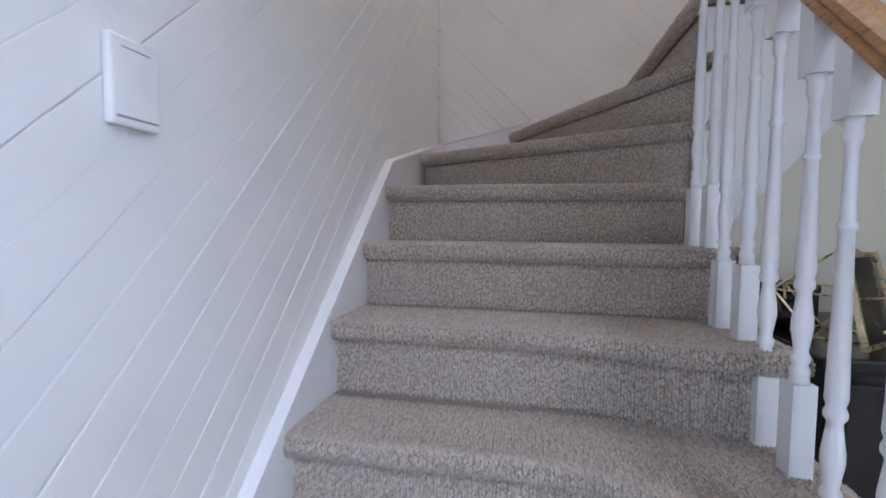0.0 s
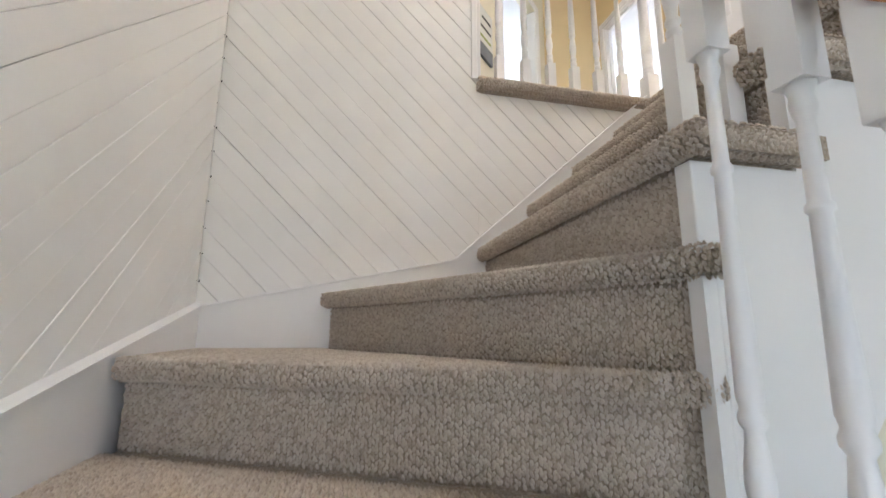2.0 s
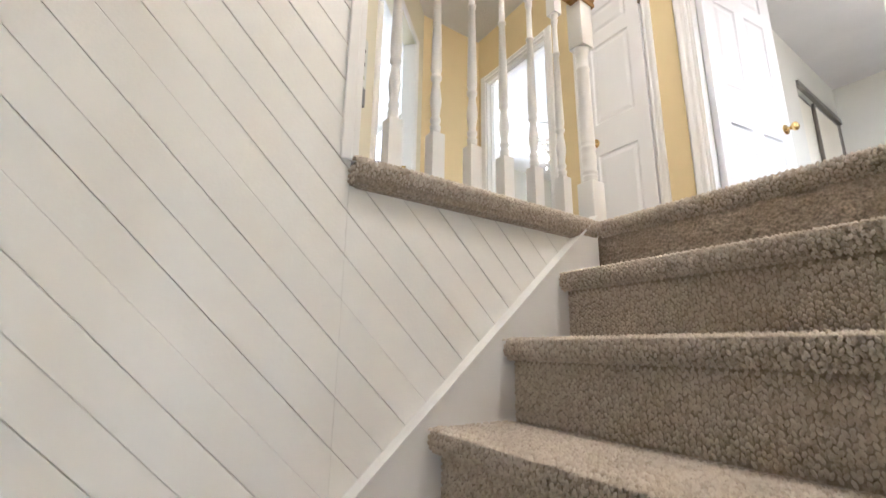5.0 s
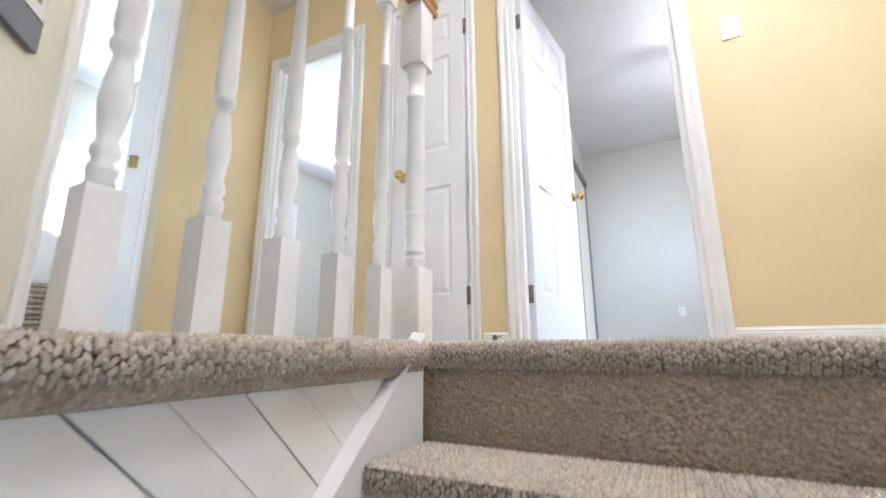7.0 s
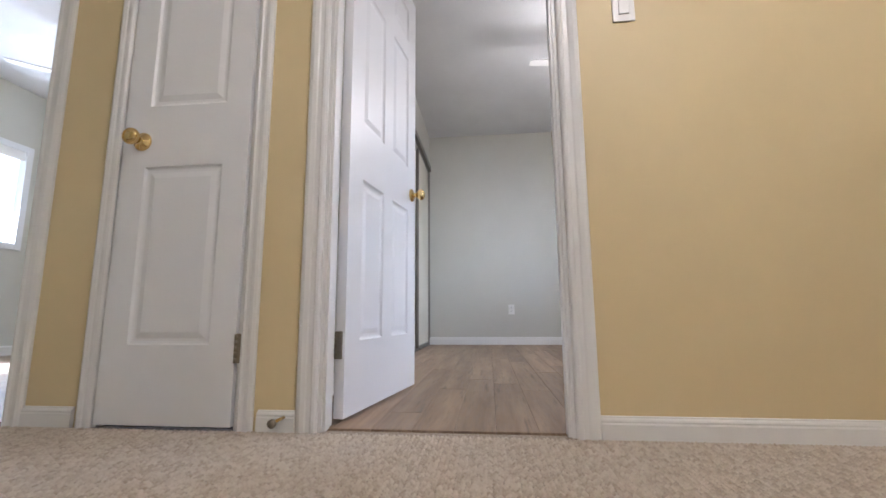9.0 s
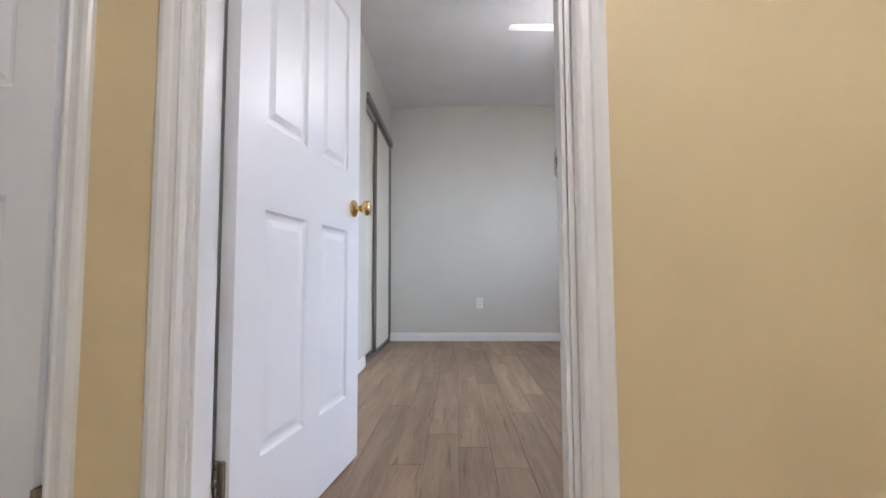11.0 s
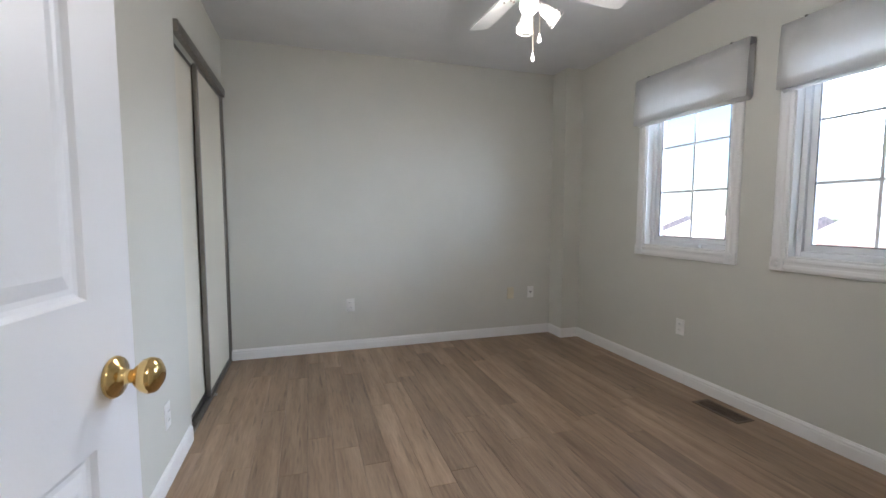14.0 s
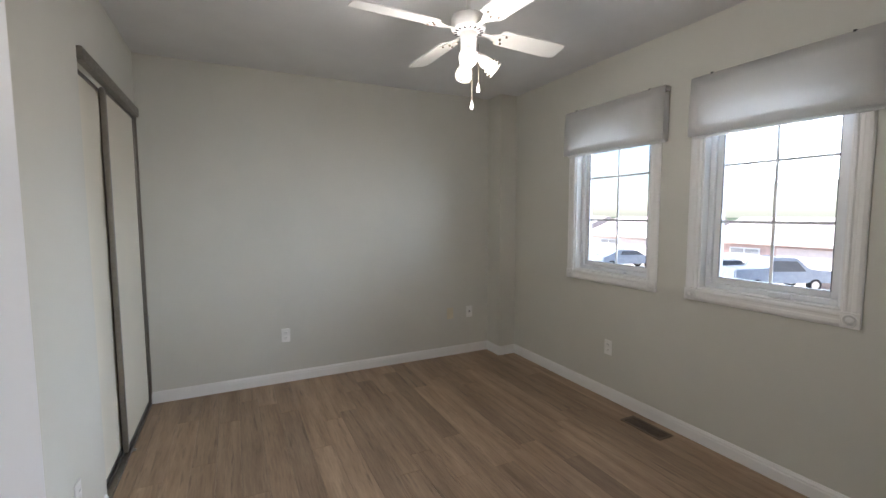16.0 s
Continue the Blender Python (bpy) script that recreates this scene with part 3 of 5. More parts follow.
# ---- the staircase ----
XR, YS = 1.225, 1.405           # open ends of the treads: lower and upper flight
X0, Y1 = XL + 0.024, YB - 0.026
FRONT = {k: ((X0, 0.79 + (k - 4) * 0.2245), (XR, 0.79 + (k - 4) * 0.2245)) for k in range(1, 8)}
FRONT[8] = ((X0, 1.985), (1.212, 1.456))
FRONT[9] = ((0.605, Y1), (1.203, 1.452))
EXTEND = {8: 0.03, 9: 0.045}
for k, x in ((10, 1.192), (11, 1.408), (12, 1.624), (13, 1.839), (14, 2.034)):
    FRONT[k] = ((x, Y1), (x, YS))
TREAD = {k: [FRONT[k][0], FRONT[k][1], FRONT[k + 1][1], FRONT[k + 1][0]] for k in range(1, 8)}
TREAD[8] = [FRONT[8][0], FRONT[8][1], FRONT[9][1], FRONT[9][0], (X0, Y1)]
TREAD[9] = [FRONT[9][0], FRONT[9][1], (1.192, YS), (1.192, Y1)]
for k in range(10, 14):
    TREAD[k] = [FRONT[k][0], FRONT[k][1], FRONT[k + 1][1], FRONT[k + 1][0]]

NOSE = 0.023
SET = 0.036                     # riser behind the nose front
rng = np.random.default_rng(7)
# a loop of yarn: local x along the row, y across, z out of the carpet
LOOP = np.array([(-1, 0, 0), (-0.5, -0.85, 0.1), (-0.5, 0, 0.95), (-0.5, 0.85, 0.1), (0.5, -0.85, 0.1), (0.5, 0, 0.95), (0.5, 0.85, 0.1), (1, 0, 0)])
LOOP_F = [(0, 2, 1), (0, 3, 2), (1, 2, 5, 4), (2, 3, 6, 5), (7, 4, 5), (7, 5, 6)]


def loops(name, C, A, N, label, long=0.0060, wide=0.0034, high=0.0060):
    """Yarn loops at centres C with long axes A and outward normals N, as one mesh."""
    C, A, N = (np.asarray(v, float) for v in (C, A, N))
    k = len(C)
    A = A + rng.normal(0, 0.06, (k, 3))
    B = np.cross(N, A)
    B /= np.linalg.norm(B, axis=1)[:, None]
    A = np.cross(B, N)
    s = rng.uniform(0.90, 1.12, (k, 3))
    C = C + A * rng.normal(0, 0.0016, (k, 1)) + B * rng.normal(0, 0.0008, (k, 1))
    V = C[:, None] + LOOP[None, :, :1] * (A * s[:, :1] * long)[:, None] + LOOP[None, :, 1:2] * (B * s[:, 1:2] * wide)[:, None] + LOOP[None, :, 2:] * (N * s[:, 2:] * high)[:, None]
    V = V.reshape(-1, 3)
    F = [tuple(i + 8 * j for i in f) for j in range(k) for f in LOOP_F]
    me = bpy.data.meshes.new(name)
    me.from_pydata(V.tolist(), [], F)
    me.materials.append(M_PILE)
    me.polygons.foreach_set("use_smooth", [True] * len(F))
    me.update()
    ob = new(name, me)
    return tagged(ob, label, "carpet", kind="stuff")


def inside(P, poly):
    ok = np.zeros(len(P), bool)
    n = len(poly)
    for i in range(n):
        (x0, y0), (x1, y1) = poly[i], poly[(i + 1) % n]
        c = (y0 > P[:, 1]) != (y1 > P[:, 1])
        with np.errstate(divide="ignore", invalid="ignore"):
            ok ^= c & (P[:, 0] < (x1 - x0) * (P[:, 1] - y0) / (y1 - y0) + x0)
    return ok


DU, DS = 0.0070, 0.0096
FLARE = {1: 0.12, 2: 0.12, 3: 0.12, 4: 0.13, 5: 0.085, 6: 0.025}


def flare(k, x):
    """How far the rounded open end of a lower tread swings forward at x."""
    t = min(1, max(0, (x - 0.72) / 0.46))
    return -FLARE.get(k, 0) * t * t * (3 - 2 * t)


def pile_front(f0, f1, z, drop, inward, C, A, N, step_no=0):
    """Loops over a nose along f0-f1 at height z, and down the riser below it."""
    f0, f1, d = np.array(f0), np.array(f1), np.array(inward)
    n = max(2, int(np.linalg.norm(f1 - f0) / DU))
    prof = []
    s = 0.0
    while drop > 0.1 and s < drop - 2 * NOSE - 0.012:                    # riser
        prof.append((SET - 0.0002, z - drop + s + 0.004, (-1, 0), (0, 1)))
        s += DS
    for a in np.linspace(-78, 85, 8):                    # round nose
        r = math.radians(a)
        prof.append((NOSE - NOSE * math.cos(r), z - NOSE + NOSE * math.sin(r), (-math.cos(r), math.sin(r)), (math.sin(r), math.cos(r))))
    for i in range(n):
        u = (i + 0.5) / n
        p = f0 + (f1 - f0) * u
        p = p + np.array((0, flare(step_no, p[0])))
        for j, (o, h, nn, aa) in enumerate(prof):
            sh = 0.5 * DS if i % 2 else 0
            q = p + d * o
            if nn == (-1, 0) and (q[0] > XR - 0.004 if step_no < 8 else q[1] < 1.452) and step_no: continue
            C.append((q[0] , q[1], h + sh * aa[1]))
            N.append((d[0] * nn[0], d[1] * nn[0], nn[1]))
            w = 0.42 * (1 if i % 2 else -1)
            A.append((d[0] * aa[0] + d[1] * w, d[1] * aa[0] - d[0] * w, aa[1]))


def pile_flat(poly, z, along, C, A, N, step=(DU, DS)):
    a = np.array(along) / np.linalg.norm(along)
    b = np.array((-a[1], a[0]))
    P = np.array(poly)
    lo, hi = (P @ a).min(), (P @ a).max()
    l2, h2 = (P @ b).min(), (P @ b).max()
    U, V = np.meshgrid(np.arange(lo, hi, step[1]), np.arange(l2, h2, step[0]), indexing="ij")
    V2 = np.broadcast_to(np.arange(V.shape[1]) % 2, V.shape)
    U = U + 0.5 * step[1] * V2
    Q = U.reshape(-1, 1) * a + V.reshape(-1, 1) * b
    W = np.where(V2.reshape(-1), 0.42, -0.42)
    ok = inside(Q, poly)
    for (x, y), w in zip(Q[ok], W[ok]):
        C.append((x, y, z)); A.append((a[0] + b[0] * w, a[1] + b[1] * w, 0)); N.append((0, 0, 1))


stairs = thing("staircase", "winding staircase carpeted in beige looped berber", "staircase", kind="structure")


def inward_of(f):
    (x0, y0), (x1, y1) = f
    d = np.array((-(y1 - y0), x1 - x0))
    return d / np.linalg.norm(d)


C, A, N = [], [], []
for k in range(1, 15):
    f = FRONT[k]
    d = inward_of(f)
    fx = np.array(f[1]) - np.array(f[0])
    fe = tuple(np.array(f[1]) + fx / np.linalg.norm(fx) * EXTEND.get(k, 0))      # nose carried past the riser
    z = k * RISE
    bm = bmesh.new()
    if k < 14:
        back = TREAD[k]
        q0, q1 = np.array(f[0]) + d * SET, np.array(f[1]) + d * SET
        poly = [tuple(q0), tuple(q1)] + [tuple(np.array(p) + (inward_of(FRONT[k + 1]) * (SET + 0.001) if i < 2 else 0)) for i, p in enumerate(back[2:])]
        prism(bm, [(x, y, z - 0.004) for x, y in poly], (0, 0, -0.040))
        inner = [(min(x, XR - 0.012), y) for x, y in poly] if k < 8 else [(x, max(y, 1.452)) for x, y in poly]
        prism(bm, [(x, y, z - 0.0445) for x, y in inner], (0, 0, -RISE - 0.04))
    else:
        solid(bm, (2.034 + SET, 1.452, z - 0.22), (2.10, Y1, z - 0.006))
    # rounded nose under the pile
    n = 8
    prof = [(NOSE + (NOSE - 0.002) * math.sin(t), -NOSE + (NOSE - 0.003) * math.cos(t)) for t in np.linspace(-math.pi, 0, n)] + [(0.05, -0.003), (0.05, -2 * NOSE + 0.003)]
    L = Vector((fe[0] - f[0][0], fe[1] - f[0][1], 0))
    cuts = 24 if k in FLARE else 1
    for c_ in range(cuts):
        a0, a1 = c_ / cuts, (c_ + 1) / cuts
        b0, b1 = Vector((f[0][0], f[0][1], 0)) + L * a0, Vector((f[0][0], f[0][1], 0)) + L * a1
        b0.y += flare(k, b0.x)
        b1.y += flare(k, b1.x)
        prism(bm, [(b0.x + d[0] * o, b0.y + d[1] * o, z + h) for o, h in prof], b1 - b0)
        if k in FLARE and flare(k, b1.x) < 0:
            prism(bm, [(b0.x, b0.y + SET - 0.001, z - 0.004), (b0.x, f[0][1] + SET + 0.002, z - 0.004), (b0.x, f[0][1] + SET + 0.002, z - RISE), (b0.x, b0.y + SET - 0.001, z - RISE)], Vector((b1.x - b0.x, 0, 0)))
    step = part("step", bm, M_CARPET, stairs)
    pile_front(f[0], f[1], z, RISE, d, C, A, N, k)
    if k in EXTEND:
        pile_front(f[1], fe, z, 0.066, d, C, A, N)
    if k < 14:
        tp = list(TREAD[k])
        if k in FLARE:
            tp[1:2] = [(x, tp[0][1] + flare(k, x)) for x in (0.72, 0.8, 0.88, 0.96, 1.04, 1.12, XR)]
        pile_flat(tp, z - 0.003, d, C, A, N)
    # carpet turned over the open end of the tread
    if k <= 7:
        e0, e1 = f[1], TREAD[k][2]
        pile_front((e0[0] + 0.02, e0[1] + flare(k, XR)), (e0[0] + 0.02, e0[1] + 0.2245), z, 0.066, np.array((-1.0, 0.0)), C, A, N)
    if 10 <= k <= 13:
        pile_front((f[1][0], YS), (f[1][0] + 0.216, YS), z, 0.066, np.array((0.0, 1.0)), C, A, N)
loops("carpet_pile", C, A, N, "looped beige and grey berber carpet pile on the stairs")

# white strings of the open side
bm = bmesh.new()
prism(bm, [(XR - 0.020, -0.1, 0), (XR - 0.020, 1.46, 0), (XR - 0.020, 1.46, 7 * RISE - 0.05)] + [p for k in range(7, 0, -1) for p in ((XR - 0.020, FRONT[k][1][1] + 0.02, k * RISE - 0.05), (XR - 0.020, FRONT[k][1][1] + 0.02, (k - 1) * RISE - 0.05))][:-1] + [(XR - 0.020, 0.138, 0)], (0.024, 0, 0))
part("string", bm, M_WHITE, stairs, "white painted cut string of the lower flight")
bm = bmesh.new()
top = [(1.216, 1.446, 1.10), (1.216, 1.446, 10 * RISE - 0.05)]
for k in range(10, 14):
    x = FRONT[k + 1][0][0] + 0.02
    top += [(x, 1.446, k * RISE - 0.05), (x, 1.446, (k + 1) * RISE - 0.05)]
top += [(2.07, 1.446, 14 * RISE - 0.05), (2.07, 1.446, 2.06)]
prism(bm, top, (0, 0.030, 0))
part("string", bm, M_WHITE, stairs, "white painted cut string of the upper flight")
part("corner_post", slab((1.240, 1.4445, 0), (1.275, 1.4775, 9 * RISE - 0.03), 0.003), M_WHITE, stairs, "white painted post at the turn of the stairs")
part("corner_post", slab((1.214, 1.4435, 9 * RISE - 0.03), (1.275, 1.4785, 10 * RISE - 0.05), 0.003), M_WHITE, stairs, "white painted post at the turn of the stairs")

# landing nose and ledge over the wall
hallf = bpy.data.objects["floor_hall"]
bm = bmesh.new()
solid(bm, (1.205, YB - 0.030, FLOOR - 0.064), (2.04, YB + 0.13, FLOOR - 0.003), 0.018)
ledge = structure("trim_ledge", bm, M_CARPET, "carpet-wrapped ledge on top of the stairwell wall", "trim")
C, A, N = [], [], []
pile_front((1.205, YB - 0.036), (2.045, YB - 0.036), FLOOR + 0.001, 0.064, np.array((0.0, 1.0)), C, A, N)
pile_flat([(1.205, YB - 0.02), (2.06, YB - 0.02), (2.06, YB + 0.16), (1.205, YB + 0.16)], FLOOR - 0.002, (0, 1), C, A, N)
for i in range(12):
    for h in range(3):
        C.append((1.205, YB - 0.03 + i * 0.0135, FLOOR - 0.055 + h * 0.014)); N.append((-1, 0, 0)); A.append((0, 0, 1))
loops("carpet_pile", C, A, N, "looped beige berber carpet pile wrapped over the ledge")
C, A, N = [], [], []
pile_flat([(2.05, 0.9), (3.195, 0.9), (3.195, 4.0), (2.05, 4.0)], FLOOR - 0.003, (1, 0), C, A, N, (0.0115, 0.0155))
loops("carpet_pile", C, A, N, "looped beige berber carpet pile of the landing", 0.0105, 0.0068, 0.0062)

# ---- railings ----
def baluster_mesh(base, top, n=14, r=1.0, fat=0.87):
    """A turned baluster with square blocks: base block height, total height."""
    bm = bmesh.new()
    h = 0.0190 * r
    solid(bm, (-h, -h, -0.01), (h, h, base - 0.012))
    bt = top - 0.15
    solid(bm, (-h, -h, bt + 0.012), (h, h, top))
    body = bt - base
    prof = [(h * 0.98, -0.012), (h * 0.80, 0.0), (h * 0.92, 0.006), (h * 0.92, 0.012), (h * 0.66, 0.020), (h * 0.90, 0.028), (h * 0.90, 0.034), (h * 0.64, 0.044), (h * 0.80, 0.064), (h * 0.98, 0.085), (h * 0.96, 0.10), (h * 0.70, 0.135), (h * 0.62, 0.148), (h * 0.92, 0.156), (h * 0.95, 0.164), (h * 0.74, 0.174), (h * 0.93, 0.185)]
    rest = [(h * 0.60, body * 0.74), (h * 0.80, body * 0.745), (h * 0.80, body * 0.757), (h * 0.60, body * 0.765), (h * 0.54, body - 0.03), (h * 0.72, body - 0.022), (h * 0.80, body - 0.012), (h * 0.70, body - 0.002), (h * 0.98, body + 0.014)]
    lathe(bm, [(r_ * fat, base + z) for r_, z in prof + rest], n)
    for e in bm.edges:
        if len(e.link_faces) == 2 and e.calc_face_angle(0) > 0.9: e.smooth = False
    return mesh_of("baluster", bm, M_WHITE, True)


RSL = 1.013
def rail_z(y):                                   # underside of the lower rail
    return 1.337 + (y - 0.617) * RSL


RAILP = [(-0.024, 0), (-0.027, 0.012), (-0.020, 0.020), (-0.028, 0.032), (-0.026, 0.048), (-0.014, 0.058), (0.014, 0.058), (0.026, 0.048), (0.028, 0.032), (0.020, 0.020), (0.027, 0.012), (0.024, 0)]
def rail_x(y):
    return 1.176


XB = rail_x(1.375)
rail1 = thing("stair_railing", "white turned balusters under a varnished oak handrail", "railing")
bm = bmesh.new()
run(bm, RAILP, (rail_x(-0.35), -0.35, rail_z(-0.35)), (XB, 1.372, rail_z(1.372)), (1, 0, 0), (0, 0, 1))
part("handrail", bm, M_OAK, rail1, "varnished honey oak handrail")
zc = rail_z(1.372) + 0.03
neck = [(XB, 1.352, zc - 0.022)] + [(XB, 1.366 + 0.020 * math.sin(a), zc + 0.022 - 0.026 * math.cos(a)) for a in np.linspace(0.4, 1.5, 5)] + [(XB, 1.387, z) for z in np.linspace(zc + 0.05, 2.74, 6)]
part("gooseneck", tube(bmesh.new(), neck, 0.0225, 16), M_OAK, rail1, "varnished oak upright of the handrail", True)
for k in range(2, 8):
    for dy in (0.003, 0.114):
        y = FRONT[k][0][1] + dy + {5: 0.034, 4: 0.058, 3: 0.080, 2: 0.080}.get(k, 0)
        if k == 7: continue
        z = k * RISE - 0.012
        ob = new("baluster", baluster_mesh(0.19, rail_z(y) - z + 0.02))
        ob.matrix_world = pose(rail_x(y), y, z)
        ob.parent = rail1
rail2 = thing("stair_railing", "white turned balusters beside the upper flight under an oak rail", "railing")
YR = 1.535
bm = bmesh.new()
run(bm, RAILP, (XB, 1.39, 2.70), (1.25, YR, 2.70), (-0.4, 0.9, 0), (0, 0, 1))
run(bm, RAILP, (1.25, YR, 2.70), (2.05, YR, 2.70 + 0.8 * 0.885), (0, 1, 0), (0, 0, 1))
part("handrail", bm, M_OAK, rail2, "varnished honey oak handrail")
for i in range(7):
    x = 1.297 + 0.108 * i
    k = min(13, 10 + int((x - 1.192) / 0.216))
    ob = new("baluster", baluster_mesh(0.25, max(2.70, 2.70 + (x - 1.25) * 0.885) - k * RISE + 0.01))
    ob.matrix_world = pose(x, YR, k * RISE)
    ob.parent = rail2
rail3 = thing("landing_railing", "white turned balusters on the carpeted ledge with an oak rail", "railing")
YU = YB + 0.040
HU = 0.93
me = baluster_mesh(0.166, HU)
for x in (1.324, 1.451, 1.577, 1.70, 1.826, 1.957):
    ob = new("baluster", me)
    ob.matrix_world = pose(x, YU, FLOOR)
    ob.parent = rail3
bm = bmesh.new()
for z0, z1 in ((-0.01, 0.178), (HU - 0.20, HU + 0.01)):
    solid(bm, (-0.033, -0.033, z0), (0.033, 0.033, z1), 0.002)
lathe(bm, [(0.032, 0.172), (0.024, 0.190), (0.027, 0.196), (0.027, 0.203), (0.022, 0.208), (0.027, 0.214), (0.027, 0.222), (0.0235, 0.230), (0.0265, 0.262), (0.0265, 0.285), (0.0235, 0.302), (0.027, 0.308), (0.027, 0.316), (0.0235, 0.322), (0.0265, 0.330), (0.0265, 0.336), (0.0255, 0.345), (0.0225, HU - 0.30), (0.0255, HU - 0.295), (0.0255, HU - 0.287), (0.0225, HU - 0.282), (0.0220, HU - 0.232), (0.0255, HU - 0.226), (0.0255, HU - 0.216), (0.031, HU - 0.196)], 22)
for e in bm.edges:
    if len(e.link_faces) == 2 and e.calc_face_angle(0) > 0.9: e.smooth = False
ob = new("newel", mesh_of("newel", bm, M_WHITE, True))
ob.matrix_world = pose(2.122, YU + 0.014, FLOOR)
ob.parent = rail3
tagged(ob, "thicker white turned newel post")
bm = bmesh.new()
run(bm, RAILP, (1.222, YU, FLOOR + HU - 0.01), (2.17, YU, FLOOR + HU - 0.01), (0, 1, 0), (0, 0, 1))
part("handrail", bm, M_OAK, rail3, "varnished honey oak handrail")

# ---- doors ----
casing("casing_bedroom", "x", XH, -1, D1[0], D1[1], FLOOR, DT)
casing("casing_bedroom_inside", "x", XH2 + 0.004, 1, D1[0] - 0.008, D1[1] + 0.008, FLOOR, DT + 0.008)
jamb("jamb_bedroom", XH, XH2 + 0.004, D1[0], D1[1], FLOOR, DT, (3.206, 3.243))
casing("casing_closet", "x", XH, -1, D2[0], D2[1], FLOOR, DT, w=0.052)
jamb("jamb_closet", XH, XH2, D2[0], D2[1], FLOOR, DT, (3.262, 3.285))
casing("casing_room_two", "x", XH, -1, D3[0], D3[1], FLOOR, DT)
jamb("jamb_room_two", XH, XH2, D3[0], D3[1], FLOOR, DT, (3.24, 3.272))
# casing of the slanted doorway
ob = thing("casing_room_three", "white fluted door casing", "door casing", kind="structure")
for u0, sgn in ((0.25, -1), (1.06, 1)):
    bm = bmesh.new()
    run(bm, CASING, (u0, 0, FLOOR), (u0, 0, DT + 0.066), (0, 1, 0), (sgn, 0, 0))
    bm.transform(DIAG); part("trim", bm, M_WHITE, ob)
    bm = bmesh.new()
    solid(bm, (u0, -0.1, FLOOR), (u0 - sgn * 0.012, 0, DT)); bm.transform(DIAG); part("lining", bm, M_WHITE, ob)
bm = bmesh.new(); run(bm, CASING, (0.25, 0, DT), (1.06, 0, DT), (0, 1, 0), (0, 0, 1)); bm.transform(DIAG); part("trim", bm, M_WHITE, ob)
bm = bmesh.new(); solid(bm, (0.2635, -0.085, FLOOR + 0.90), (0.2655, -0.045, FLOOR + 0.97), 0.0005); bm.transform(DIAG); part("strike_plate", bm, M_BRASS, ob, "brass strike plate")

# open bedroom door, swung into the room
DW, DH = 0.735, 2.03
ROWS = [(0.245, 0.840), (1.060, 1.645), (1.745, 1.925)]
door1 = thing("door_1", "open white six-panel door with a brass knob", "door", pose(3.312, D1[1] - 0.008, FLOOR + 0.014, 0, 0, -8.4), kind="structure")
part("leaf", panel_door(DW, DH, 0.035, [(0.11, 0.318), (0.417, 0.625)], ROWS), M_DOOR, door1)
knob(door1, Matrix.Translation((DW - 0.062, -0.035, 0.93)) @ pose(0, 0, 0, 90))
knob(door1, Matrix.Translation((DW - 0.062, 0, 0.93)) @ pose(0, 0, 0, -90))
for z in (0.235, 1.80):
    h = hinge(door1, (-0.004, -0.005, z), (0.0, -1, 0), (-0.1736, -0.985, 0))
# closed linen-closet door
door2 = thing("door_2", "closed narrow white two-column linen-closet door with a brass knob", "door", pose(3.222, D2[1] - 0.014, FLOOR + 0.012, 0, 0, -90), kind="structure")
part("leaf", panel_door(0.457, 2.025, 0.035, [(0.088, 0.370)], ROWS), M_DOOR, door2)
knob(door2, Matrix.Translation((0.074, -0.035, 0.93)) @ pose(0, 0, 0, 90))
for z in (0.235, 1.80):
    hinge(door2, (0.461, -0.037, z), (0.0, 1, 0), (0.985, 0.17, 0))
# strike plate on the jamb
sp = thing("strike_plate", "brass strike plate let into the door jamb", "strike plate")
part("plate", solid(bmesh.new(), (3.260, D1[0] + 0.012, 3.558), (3.292, D1[0] + 0.0145, 3.618), 0.0008), M_STRIKE, sp)
part("lip", tube(bmesh.new(), [(3.291, D1[0] + 0.0132, 3.564), (3.291, D1[0] + 0.0132, 3.612)], 0.0035, 10), M_STRIKE, sp, "lip bent round the edge", True)
part("latch_hole", solid(bmesh.new(), (3.265, D1[0] + 0.0142, 3.576), (3.279, D1[0] + 0.0152, 3.600), 0.0003), M_SLOT, sp)
part("latch_hole", solid(bmesh.new(), (3.279, D1[0] + 0.0142, 3.5865), (3.291, D1[0] + 0.0152, 3.5895), 0.0002), M_SLOT, sp)
for z in (3.566, 3.610):
    part("screw", lathe(bmesh.new(), [(0.0032, 0), (0.0026, 0.0010)], 10, Matrix.Translation((3.268, D1[0] + 0.0144, z)) @ pose(0, 0, 0, -90)), M_OLD, sp)
# spring door stop on the baseboard
ds = thing("door_stop", "small brass door stop screwed to the baseboard", "door stop")
part("rod", tube(bmesh.new(), [(XH - 0.014, 2.745, FLOOR + 0.045), (XH - 0.06, 2.755, FLOOR + 0.040)], 0.005), M_BRASS, ds, "", True)
part("tip", lathe(bmesh.new(), [(0.006, 0), (0.013, 0.006), (0.013, 0.014), (0.008, 0.020)], 12, Matrix.Translation((XH - 0.058, 2.755, FLOOR + 0.040)) @ pose(0, 0, 0, 0, -98)), M_OLD, ds, "dull tip", True)

